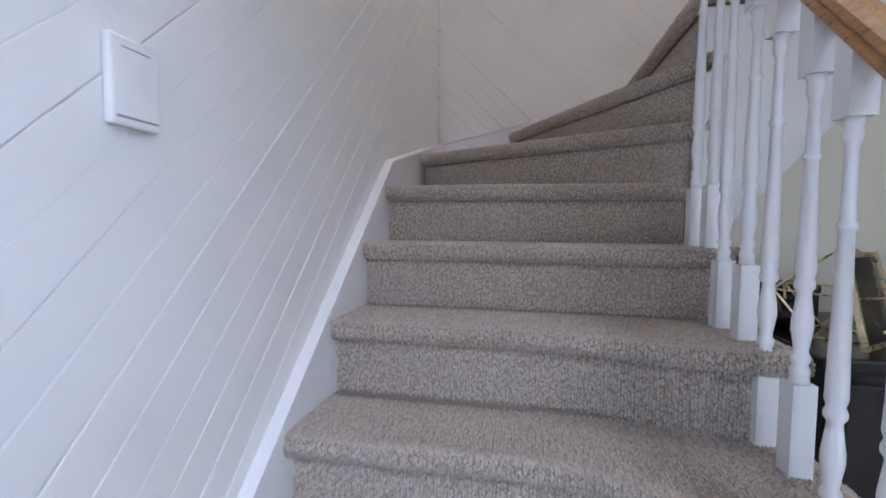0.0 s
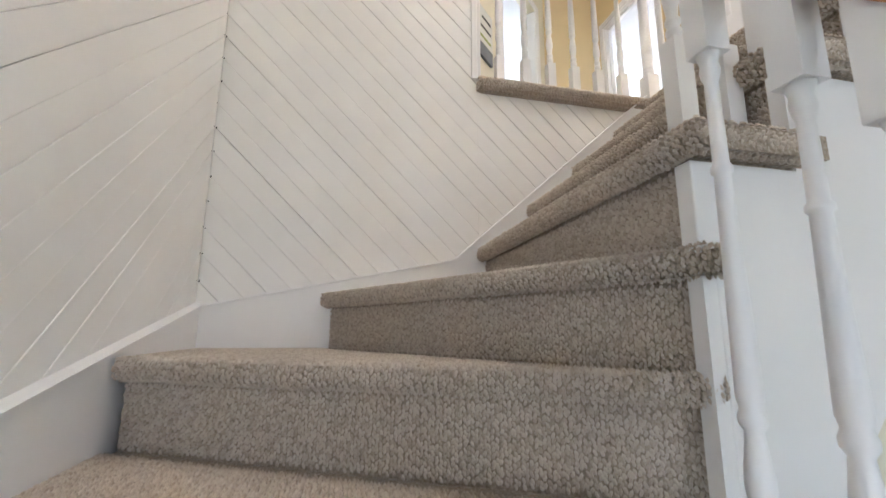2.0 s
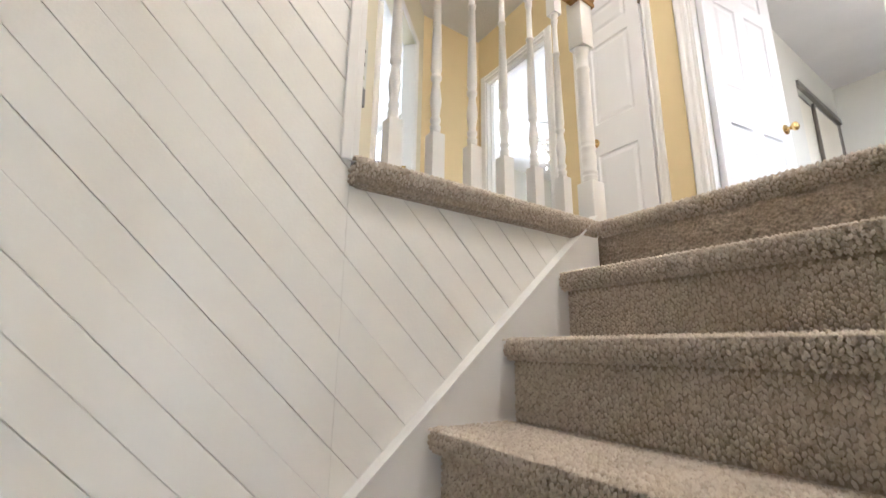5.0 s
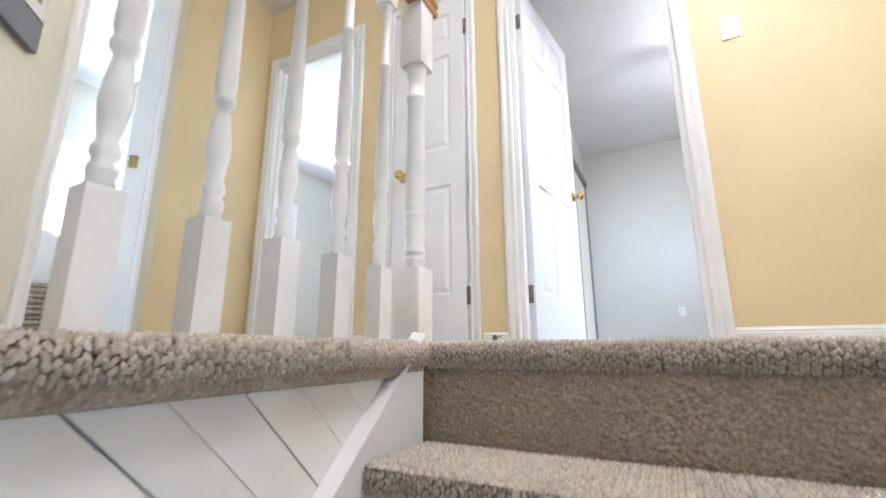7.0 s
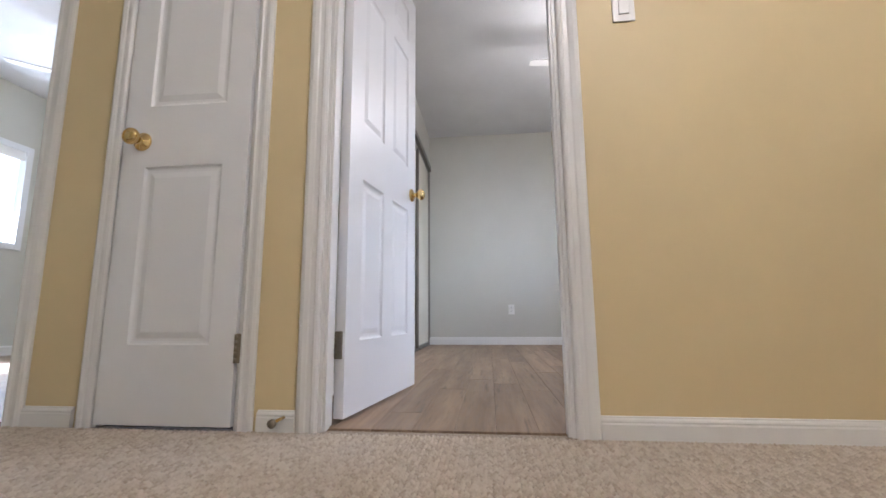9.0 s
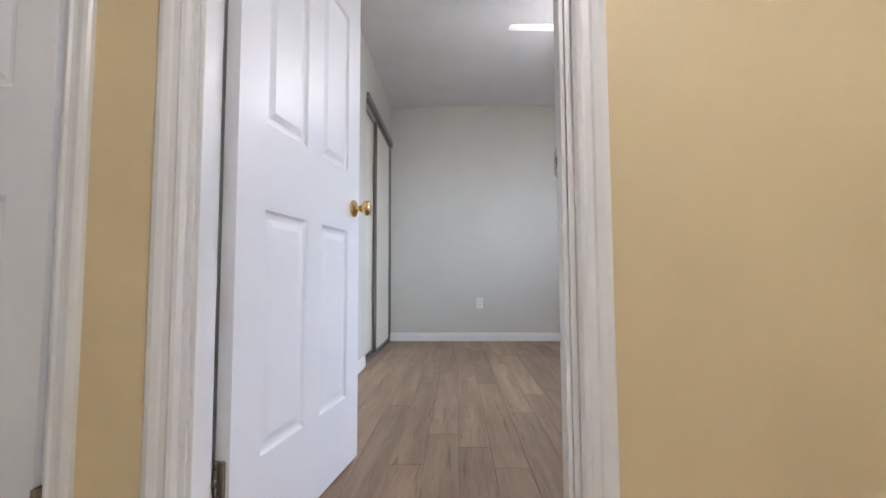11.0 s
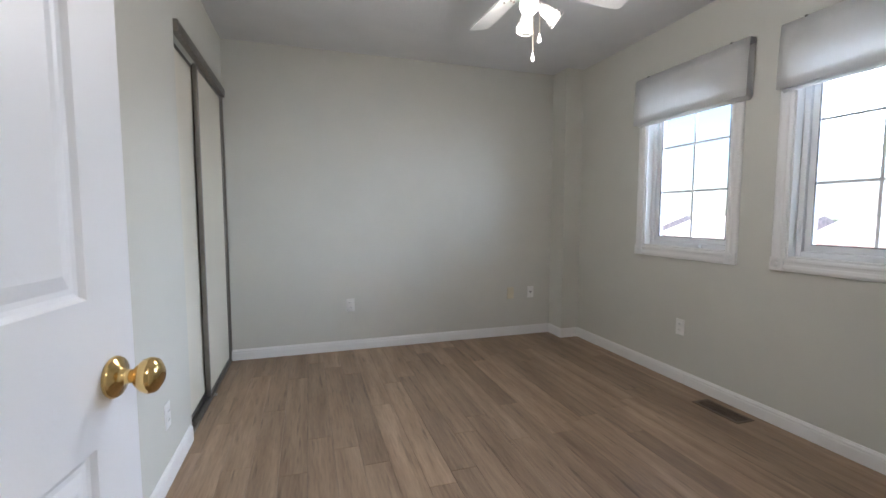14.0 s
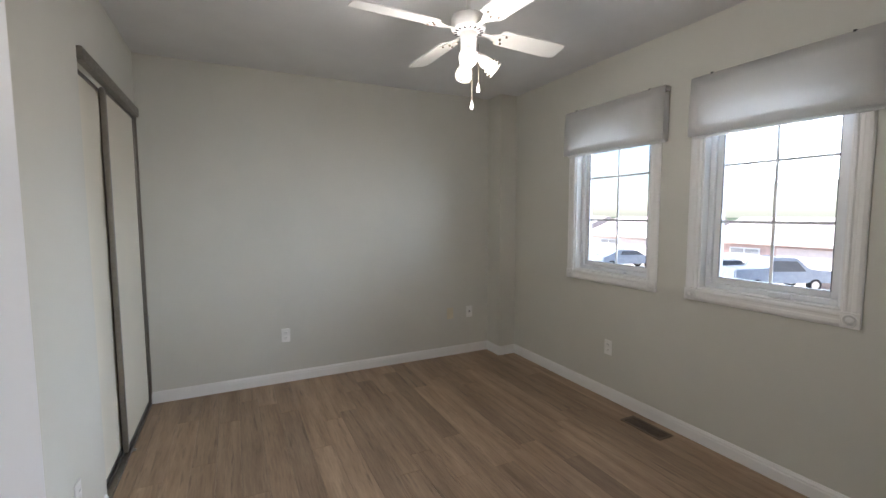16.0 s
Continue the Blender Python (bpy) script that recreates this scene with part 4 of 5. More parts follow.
c = 0.067
baseboard("baseboard_hall", [((XH, -0.6, FLOOR), (XH, D1[0] - c, FLOOR), (-1, 0, 0)), ((XH, D1[1] + c, FLOOR), (XH, D2[0] - c, FLOOR), (-1, 0, 0)), ((XH, D2[1] + c, FLOOR), (XH, D3[0] - c, FLOOR), (-1, 0, 0)), ((2.57, 4.55, FLOOR), (XH, 4.55, FLOOR), (0, -1, 0))], None, BASE_H)
for u0, u1 in ((0.0, 0.183), (1.127, 1.94)):
    bm = bmesh.new(); run(bm, BASE_H, (u0, 0, FLOOR), (u1, 0, FLOOR), (0, 1, 0), (0, 0, 1)); bm.transform(DIAG)
    structure("baseboard_hall", bm, M_WHITE, "white painted moulded baseboard along the wall", "baseboard")
baseboard("baseboard_bedroom", [((BX, YCH + 0.014, FLOOR), (BX, BY1, FLOOR), (-1, 0, 0)), ((6.785 - 0.014, YCH, FLOOR), (BX, YCH, FLOOR), (0, 1, 0)), ((6.785, BY0 + 0.014, FLOOR), (6.785, YCH, FLOOR), (-1, 0, 0)),
                                ((XH2, BY0, FLOOR), (6.785, BY0, FLOOR), (0, 1, 0)), ((XH2 + 0.02, BY1, FLOOR), (CX0 - 0.03, BY1, FLOOR), (0, -1, 0)), ((XH2 + 0.004, BY0, FLOOR), (XH2 + 0.004, D1[0] - c, FLOOR), (1, 0, 0))], None)
baseboard("baseboard_room_two", [((XH2, 6.6, FLOOR), (6.6, 6.6, FLOOR), (0, -1, 0)), ((6.6, 3.55, FLOOR), (6.6, 6.6, FLOOR), (-1, 0, 0))], None)

# ---- bedroom windows and blinds ----
def window(name, x0, x1):
    """A vinyl casement in the wall, with its inside trim, sash, grille and crank. Local y points into the room."""
    ob = thing(name, "white vinyl casement window with a six-pane grille", "window", kind="structure")
    y = BY0
    for a, b in (((x0, YW2, WZ0), (x0 + 0.010, y, WZ1)), ((x1 - 0.010, YW2, WZ0), (x1, y, WZ1)), ((x0 + 0.01, YW2, WZ0), (x1 - 0.01, y, WZ0 + 0.010)), ((x0 + 0.01, YW2, WZ1 - 0.010), (x1 - 0.01, y, WZ1))):
        part("lining", slab(a, b), M_WHITE, ob)
    w = 0.072
    trim = [(a, b * w / 0.066) for a, b in CASING]
    for p, u in ((x0, (-1, 0, 0)), (x1, (1, 0, 0))):
        bm = bmesh.new(); run(bm, trim, (p, y, WZ0), (p, y, WZ1), (0, 1, 0), u); part("trim", bm, M_WHITE, ob)
    bm = bmesh.new(); run(bm, trim, (x0, y, WZ0), (x1, y, WZ0), (0, 1, 0), (0, 0, -1)); part("trim", bm, M_WHITE, ob)
    bm = bmesh.new(); run(bm, trim, (x0, y, WZ1), (x1, y, WZ1), (0, 1, 0), (0, 0, 1)); part("trim", bm, M_WHITE, ob)
    for px in (x0 - w / 2, x1 + w / 2):
        r = part("rosette", solid(bmesh.new(), (px - 0.037, y, WZ0 - 0.070), (px + 0.037, y + 0.021, WZ0 + 0.004), 0.003), M_WHITE, ob, "square corner block with turned rings")
        part("ring", lathe(bmesh.new(), [(0.030, 0), (0.030, 0.003), (0.025, 0.005), (0.022, 0.001), (0.016, 0.001), (0.013, 0.005), (0.006, 0.006)], 24, Matrix.Translation((px, y + 0.020, WZ0 - 0.033)) @ pose(0, 0, 0, -90)), M_WHITE, r, "", True)
    # outer frame and sash
    def frame_of(nm, a0, a1, b0, b1, t, ya, yb, lab):
        o = part(nm, slab((a0, ya, b0), (a0 + t, yb, b1), 0.003), M_VINYL, ob, lab)
        for a, b in (((a1 - t, ya, b0), (a1, yb, b1)), ((a0 + t, ya, b0), (a1 - t, yb, b0 + t)), ((a0 + t, ya, b1 - t), (a1 - t, yb, b1))):
            part("bar", slab(a, b, 0.003), M_VINYL, o)
        return o
    frame_of("window_frame", x0 + 0.010, x1 - 0.010, WZ0 + 0.01, WZ1 - 0.01, 0.030, YW2 + 0.015, YW2 + 0.085, "white vinyl frame")
    s0, s1, t0, t1 = x0 + 0.042, x1 - 0.042, WZ0 + 0.042, WZ1 - 0.042
    sash = frame_of("sash", s0, s1, t0, t1, 0.034, YW2 + 0.025, YW2 + 0.068, "white vinyl sash")
    g0, g1, h0, h1 = s0 + 0.034, s1 - 0.034, t0 + 0.034, t1 - 0.034
    gl = part("pane", slab((g0 - 0.004, YW2 + 0.042, h0 - 0.004), (g1 + 0.004, YW2 + 0.046, h1 + 0.004)), M_GLASS, ob, "clear glass")
    gl.visible_shadow = False
    part("grille_bar", slab(((g0 + g1) / 2 - 0.008, YW2 + 0.047, h0), ((g0 + g1) / 2 + 0.008, YW2 + 0.053, h1), 0.001), M_VINYL, ob)
    for i in (1, 2):
        z = h0 + (h1 - h0) * i / 3
        part("grille_bar", slab((g0, YW2 + 0.0475, z - 0.008), (g1, YW2 + 0.0535, z + 0.008), 0.001), M_VINYL, ob)
    # gasket line
    for a, b in (((g0, YW2 + 0.060, h0), (g0 + 0.003, YW2 + 0.0685, h1)), ((g1 - 0.003, YW2 + 0.060, h0), (g1, YW2 + 0.0685, h1)), ((g0 + .003, YW2 + 0.060, h0), (g1 - .003, YW2 + 0.0685, h0 + 0.003))):
        part("gasket", slab(a, b), M_SLOT, ob)
    cx = x0 + (x1 - x0) * 0.40
    cr = part("crank_housing", solid(bmesh.new(), (cx - 0.055, YW2 + 0.085, WZ0 + 0.012), (cx + 0.055, YW2 + 0.112, WZ0 + 0.036), 0.006), M_VINYL, ob, "white crank housing")
    part("crank_handle", solid(bmesh.new(), (cx - 0.060, YW2 + 0.108, WZ0 + 0.022), (cx + 0.050, YW2 + 0.124, WZ0 + 0.044), 0.006), M_VINYL, cr)
    part("lock_lever", solid(bmesh.new(), (x1 - 0.030, YW2 + 0.085, WZ0 + 0.14), (x1 - 0.016, YW2 + 0.100, WZ0 + 0.21), 0.004), M_VINYL, ob)
    return ob


window("window_1", *W1)
window("window_2", *W2)


def blind(x0, x1, zt, zb, label):
    """A raised Roman shade: head rail, front drop and the folds stacked behind it."""
    ob = thing("roman_blind", label, "blind", pose((x0 + x1) / 2, BY0 + 0.045, zb), group="roman blinds")
    w, h = (x1 - x0) / 2, zt - zb
    bm = bmesh.new()
    n, m = 14, 6
    grid = [[bm.verts.new((-w + 2 * w * i / n, 0.028 + 0.004 * math.sin(i * 0.9) * (1 - j / m) - 0.015 * (j / m) ** 2, h * j / m + (0.004 * math.sin(i * 1.3) if j == 0 else 0))) for j in range(m + 1)] for i in range(n + 1)]
    for i in range(n):
        for j in range(m):
            bm.faces.new((grid[i][j], grid[i + 1][j], grid[i + 1][j + 1], grid[i][j + 1]))
    r = bmesh.ops.solidify(bm, geom=bm.faces[:], thickness=0.003)
    part("front_drop", bm, M_BLIND, ob, "smooth white linen front", True)
    for k in range(3):
        part("fold", solid(bmesh.new(), (-w + 0.006, -0.024 + k * 0.014, -0.014 + 0.010 * k), (w - 0.006, -0.014 + k * 0.014, 0.035 + 0.008 * k), 0.004), M_BLIND, ob, "stacked fold")
    part("lining", slab((-w + 0.004, -0.030, 0.0), (w - 0.004, -0.025, h - 0.03)), M_BACK, ob, "white lining")
    part("head_rail", solid(bmesh.new(), (-w, -0.036, h - 0.035), (w, 0.010, h - 0.002), 0.003), M_LINING, ob, "dark head rail")
    for x in (-w + 0.12, w - 0.12):
        part("clip", solid(bmesh.new(), (x - 0.006, -0.03, h - 0.004), (x + 0.006, 0.016, h + 0.006), 0.002), M_SLOT, ob)
    return ob


blind(5.115, 6.022, 4.885, 4.545, "raised white linen roman blind over the narrower-looking window")
blind(4.078, 4.946, 4.872, 4.532, "raised white linen roman blind over the window beside it")

# ---- closet with sliding doors ----
structure("trim_closet_track", slab((CX0, BY1 - 0.022, CT - 0.06), (BX, BY1 + 0.012, CT), 0.002), M_TRACK, "bronze aluminium head track of the closet", "trim")
for y0, y1, h in ((BY1 + 0.0, BY1 + 0.012, 0.014), (BY1 + 0.034, BY1 + 0.040, 0.016), (BY1 + 0.068, BY1 + 0.075, 0.014)):
    structure("trim_closet_bottom_track", slab((CX0, y0, FLOOR), (BX, y1, FLOOR + h), 0.001), M_TRACK, "bronze aluminium floor track of the closet", "trim")
structure("trim_closet_bottom_track", slab((CX0, BY1, FLOOR - 0.001), (BX, BY1 + 0.08, FLOOR + 0.004)), M_TRACK, "bronze aluminium floor track of the closet", "trim")
structure("trim_closet_side", slab((BX - 0.010, BY1 - 0.004, FLOOR), (BX, BY1 + 0.08, CT - 0.06)), M_TRACK, "bronze aluminium side channel of the closet", "trim")


def closet_door(x0, x1, y, label):
    ob = thing("closet_door", label, "closet door", pose(x0, y, FLOOR + 0.017), group="sliding closet doors")
    w, h = x1 - x0, CT - FLOOR - 0.07
    part("panel", slab((0.018, 0.004, 0.02), (w - 0.018, 0.014, h - 0.02), 0.001), M_PANEL, ob, "cream board panel")
    for a, b in (((0, -0.004, 0), (0.022, 0.022, h)), ((w - 0.022, -0.004, 0), (w, 0.022, h))):
        part("stile", slab(a, b, 0.004), M_TRACK, ob, "bronze aluminium edge")
    for z in (0, h - 0.022):
        part("rail", slab((0.022, 0.0, z), (w - 0.022, 0.020, z + 0.022), 0.002), M_TRACK, ob)
    return ob


closet_door(6.235, BX - 0.012, BY1 + 0.012, "front sliding closet door of cream board in a bronze frame")
closet_door(CX0 - 0.05, 6.30, BY1 + 0.044, "rear sliding closet door of cream board in a bronze frame")
part("roller", lathe(bmesh.new(), [(0.008, 0), (0.008, 0.02)], 10, Matrix.Translation((6.262, BY1 - 0.004, FLOOR + 0.016)) @ pose(0, 0, 0, 90)), M_STEEL, bpy.data.objects["trim_closet_bottom_track"])

# ---- bedroom small things ----
cover_plate("wall_outlet", (BX, 1.87, 3.061), (-1, 0, 0), "white duplex outlet on the grey-green wall")
cover_plate("wall_plate", (BX, 0.315, 3.084), (-1, 0, 0), "blank ivory cover plate on the wall", "blank", M_IVORY, "cover plate")
cover_plate("cable_jack", (BX, 0.096, 3.084), (-1, 0, 0), "white cable jack plate on the wall", "jack", None, "cable jack")
cover_plate("wall_outlet", (5.567, BY0, 3.057), (0, 1, 0), "white duplex outlet below the windows")
cover_plate("wall_outlet", (5.33, BY1, 2.965), (0, -1, 0), "white duplex outlet beside the closet")
cover_plate("light_switch", (XH, 1.675, 3.985), (-1, 0, 0), "white rocker light switch on the yellow wall", "rocker", None, "light switch")

vent = thing("floor_register", "brown metal floor register let into the laminate", "floor vent", pose(5.11, -0.174, FLOOR))
part("frame", solid(bmesh.new(), (-0.155, -0.066, -0.002), (0.155, 0.066, 0.004), 0.002), M_VENT, vent, "brown metal rim")
part("well", slab((-0.135, -0.046, 0.003), (0.135, 0.046, 0.0046)), M_SLOT, vent)
for i in range(26):
    part("louvre", solid(bmesh.new(), (-0.132 + i * 0.0104, -0.044, 0.0042), (-0.128 + i * 0.0104, 0.044, 0.0075)), M_VENT, vent)
part("rib", slab((-0.133, -0.003, 0.0046), (0.133, 0.003, 0.0082)), M_VENT, vent)

# ---- ceiling fan ----
M_FAN = plain("white_enamel", (0.78, 0.77, 0.74), 0.3, 0.03)


def fan(m, lit=True, turn=3.0):
    ob = thing("ceiling_fan", "white four-blade ceiling fan with three lit spot lamps", "ceiling fan", m)
    z0 = -0.295                      # underside of the motor below the ceiling
    part("canopy", lathe(bmesh.new(), [(0.03, -0.07), (0.055, -0.05), (0.068, -0.01), (0.068, 0.0)], 24), M_FAN, ob, "", True)
    part("downrod", lathe(bmesh.new(), [(0.012, z0 + 0.07), (0.012, -0.06)], 12), M_FAN, ob, "", True)
    mot = part("motor", lathe(bmesh.new(), [(0.05, z0 - 0.002), (0.070, z0), (0.078, z0 + 0.006), (0.080, z0 + 0.014), (0.080, z0 + 0.060), (0.076, z0 + 0.068), (0.05, z0 + 0.074), (0.016, z0 + 0.076)], 32), M_FAN, ob, "white motor housing", True)
    for i in range(16):
        a = 2 * math.pi * i / 16
        part("slot", solid(bmesh.new(), (0.052, -0.004, z0 - 0.005), (0.070, 0.004, z0 + 0.001), 0.002, pose(0, 0, 0, 0, 0, math.degrees(a))), M_SLOT, mot)
    part("switch_cup", lathe(bmesh.new(), [(0.026, z0 - 0.125), (0.036, z0 - 0.112), (0.038, z0 - 0.03), (0.042, z0 - 0.002)], 20), M_FAN, ob, "", True)
    for i in range(4):
        r = pose(0, 0, z0 + 0.005, 0, 0, turn + 90 * i) @ pose(0, 0, 0, -12, 0, 0)
        bm = bmesh.new()
        pts = [(0.17, -0.046), (0.185, -0.054), (0.48, -0.062), (0.545, -0.060), (0.562, -0.046), (0.566, 0.046), (0.545, 0.060), (0.48, 0.062), (0.185, 0.054), (0.17, 0.046)]
        prism(bm, [(x, y, 0) for x, y in pts], (0, 0, 0.006))
        bm.transform(r)
        bl = part("blade", bm, M_FAN, ob, "white fan blade")
        bm = bmesh.new()
        prism(bm, [(0.065, -0.011, 0), (0.12, -0.010, 0), (0.165, -0.030, 0), (0.215, -0.040, 0), (0.20, 0, 0), (0.215, 0.040, 0), (0.165, 0.030, 0), (0.12, 0.010, 0), (0.065, 0.011, 0)], (0, 0, -0.005))
        bm.transform(r)
        part("bracket", bm, M_FAN, bl)
        for x, y in ((0.20, -0.028), (0.20, 0.028), (0.18, 0)):
            part("screw", lathe(bmesh.new(), [(0.006, -0.010), (0.006, -0.004)], 8, r @ Matrix.Translation((x, y, 0))), M_OLD, bl)
    for i, a in enumerate((150, 256, 342)):
        d = Matrix.Translation((0, 0, z0 - 0.095)) @ pose(0, 0, 0, 0, 0, a) @ pose(0.034, 0, 0, 0, 126, 0)
        lp = part("spot_lamp", lathe(bmesh.new(), [(0.016, 0.0), (0.018, 0.026), (0.024, 0.034), (0.029, 0.066), (0.030, 0.082)], 20, d), M_FAN, ob, "swivelling white spot lamp", True)
        bulb = part("bulb", lathe(bmesh.new(), [(0.020, 0.075), (0.026, 0.088), (0.029, 0.102), (0.026, 0.112), (0.010, 0.117)], 20, d), M_BULB, lp, "glowing bulb", True)
        for rr, zz in ((0.036, 0.090), (0.040, 0.106), (0.038, 0.122)):
            part("cage_ring", tube(bmesh.new(), [d @ Vector((rr * math.cos(t), rr * math.sin(t), zz)) for t in np.linspace(0, 2 * math.pi, 25)], 0.0022, 6), M_FAN, lp)
    for x, y, l in ((0.020, -0.030, 0.225), (-0.034, -0.034, 0.158)):
        ch = part("pull_chain", tube(bmesh.new(), [(x, y, z0 - 0.06), (x, y, z0 - 0.08 - l)], 0.0013, 6), M_OLD, ob)
        part("chain_knob", lathe(bmesh.new(), [(0.002, 0.0), (0.009, -0.028), (0.009, -0.038), (0.004, -0.043)], 12, Matrix.Translation((x, y, z0 - 0.08 - l))), M_FAN, ch, "small white pull", True)
    return ob


fan1 = fan(pose(5.057, 1.206, CEIL))
lamp("fan_lamps", "POINT", 9.5, WARM, pose(4.95, 1.27, CEIL - 0.58), soft=0.16)
fan2 = copy_thing(fan1, pose(4.9, 5.3, CEIL, 0, 0, 40))
lamp("fan_spot_two", "POINT", 3, WARM, pose(4.9, 5.3, CEIL - 0.62), soft=0.06)

# unseen hallway ceiling light, added because warm highlights on the walls suggest one
hl = thing("ceiling_light", "unseen frosted glass dome ceiling light with a brass rim, added to light the hall", "ceiling light", pose(1.85, 1.45, CEIL))
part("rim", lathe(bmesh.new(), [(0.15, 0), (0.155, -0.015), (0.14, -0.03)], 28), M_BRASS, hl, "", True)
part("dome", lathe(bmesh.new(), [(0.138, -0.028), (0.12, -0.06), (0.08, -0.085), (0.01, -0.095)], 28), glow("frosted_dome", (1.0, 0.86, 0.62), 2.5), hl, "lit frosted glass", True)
lamp("unseen_hall_light", "POINT", 18.5, WARM, pose(1.85, 1.45, CEIL - 0.16), soft=0.12)

# windows of the rooms beyond
def far_window(name, x0, x1, z0, z1, y):
    ob = thing(name, "white framed window with a raised blind", "window", kind="structure")
    t = 0.05
    for a, b in (((x0 - 0.06, y - 0.02, z0 - 0.06), (x0, y + 0.06, z1 + 0.06)), ((x1, y - 0.02, z0 - 0.06), (x1 + 0.06, y + 0.06, z1 + 0.06)), ((x0, y - 0.02, z0 - 0.06), (x1, y + 0.06, z0)), ((x0, y - 0.02, z1), (x1, y + 0.06, z1 + 0.06)), (((x0 + x1) / 2 - 0.02, y + 0.01, z0), ((x0 + x1) / 2 + 0.02, y + 0.05, z1))):
        part("window_frame", slab(a, b, 0.004), M_VINYL, ob)
    g = part("pane", slab((x0, y + 0.028, z0), (x1, y + 0.032, z1)), M_GLASS, ob, "clear glass")
    g.visible_shadow = False
    part("blind_stack", solid(bmesh.new(), (x0 + 0.01, y - 0.015, z1 - 0.09), (x1 - 0.01, y + 0.005, z1), 0.004), M_BLIND, ob, "raised slatted blind")
    return ob


far_window("window_3", 4.6, 5.45, 3.70, 4.60, 6.6)
far_window("window_4", 2.50, 3.13, 3.60, 4.50, 6.9)

# wicker basket with a white cushion in the third room
bk = thing("wicker_basket", "pale wicker laundry basket heaped with a white cushion", "basket", pose(2.22, 4.98, FLOOR) @ Matrix.Scale(1.35, 4))
bm = bmesh.new()
for j in range(12):
    r0 = 0.20 + 0.004 * j
    tube(bm, [((r0 + 0.006 * (1 if i % 2 == j % 2 else -1)) * math.cos(2 * math.pi * i / 36), 0.75 * (r0 + 0.006 * (1 if i % 2 == j % 2 else -1)) * math.sin(2 * math.pi * i / 36), 0.01 + j * 0.019) for i in range(37)], 0.0105, 6)
part("weave", bm, M_WICKER, bk, "woven wicker body", True)
for s in (-1, 1):
    part("handle", tube(bmesh.new(), [(s * 0.245, 0.08 * math.cos(t), 0.225 + 0.07 * math.sin(t)) for t in np.linspace(0, math.pi, 13)], 0.009, 8), M_WICKER, bk, "", True)
bm = bmesh.new()
bmesh.ops.create_icosphere(bm, subdivisions=4, radius=1)
for v in bm.verts:
    k = 1 + 0.06 * noise.noise(v.co * 2.5)
    v.co = Vector((v.co.x * 0.215 * k, v.co.y * 0.155 * k, 0.24 + v.co.z * 0.255 * k))
pl = new("cushion", mesh_of("cushion", bm, M_PILLOW, True))
pl.matrix_world = pose(2.22, 4.98, FLOOR + 0.05) @ Matrix.Scale(1.15, 4)
tagged(pl, "plump white cotton cushion lying in the basket", "cushion")

# small framed sign on the slanted wall
sg = thing("wall_sign", "grey wooden sign with painted lettering bars on the slanted wall", "sign", DIAG @ pose(1.42, 0.0, FLOOR + 1.04))
part("board", solid(bmesh.new(), (-0.13, 0.002, -0.20), (0.13, 0.022, 0.20), 0.003), plain("grey_stained_board", (0.16, 0.17, 0.18), 0.7, 0.2, 20), sg)
part("panel", solid(bmesh.new(), (-0.12, 0.022, -0.10), (0.12, 0.026, 0.19), 0.001), plain("pale_card", (0.62, 0.64, 0.60), 0.6), sg)
for i in range(3):
    part("lettering_bar", slab((-0.09, 0.026, -0.06 + i * 0.08), (0.09 - 0.02 * i, 0.0275, -0.04 + i * 0.08)), M_SLOT if i else plain("olive_print", (0.25, 0.3, 0.08), 0.6), sg)

# ---- lower floor: console with ornaments, wall switch ----
wc = thing("wall_control", "white plastic wall control box on the boarded stair wall", "wall control", pose(XL + 0.002, 0.482, 1.375))
part("case", solid(bmesh.new(), (0, -0.036, -0.055), (0.014, 0.036, 0.055), 0.004), M_PLASTIC, wc)
part("seam", slab((0.0138, -0.030, -0.046), (0.0146, 0.030, -0.043)), M_LINING, wc)
part("vent_slot", slab((0.0138, -0.020, 0.040), (0.0146, 0.020, 0.0415)), M_LINING, wc)
TX0, TX1, TY0, TY1, TZ = 1.28, 2.15, 0.95, 1.43, 0.95
con = thing("console_cabinet", "black lacquered console cabinet against the wall below the stairs", "cabinet")
part("top", slab((TX0 - 0.02, TY0 - 0.02, TZ - 0.03), (TX1 + 0.02, TY1 + 0.01, TZ), 0.006), M_BLACK, con, "polished black top")
part("body", slab((TX0, TY0, 0.08), (TX1, TY1, TZ - 0.03), 0.004), M_BLACK, con)
for i in range(3):
    x = TX0 + 0.02 + i * (TX1 - TX0 - 0.04) / 3
    d = part("door", slab((x + 0.005, TY0 - 0.018, 0.11), (x + (TX1 - TX0 - 0.04) / 3 - 0.005, TY0, TZ - 0.05), 0.004), M_BLACK, con)
    part("handle", tube(bmesh.new(), [(x + 0.04, TY0 - 0.03, 0.45), (x + 0.04, TY0 - 0.03, 0.58)], 0.005), M_STEEL, d)
for x in (TX0 + 0.03, TX1 - 0.03):
    for y in (TY0 + 0.03, TY1 - 0.03):
        part("foot", slab((x - 0.02, y - 0.02, 0), (x + 0.02, y + 0.02, 0.08), 0.003), M_BLACK, con)
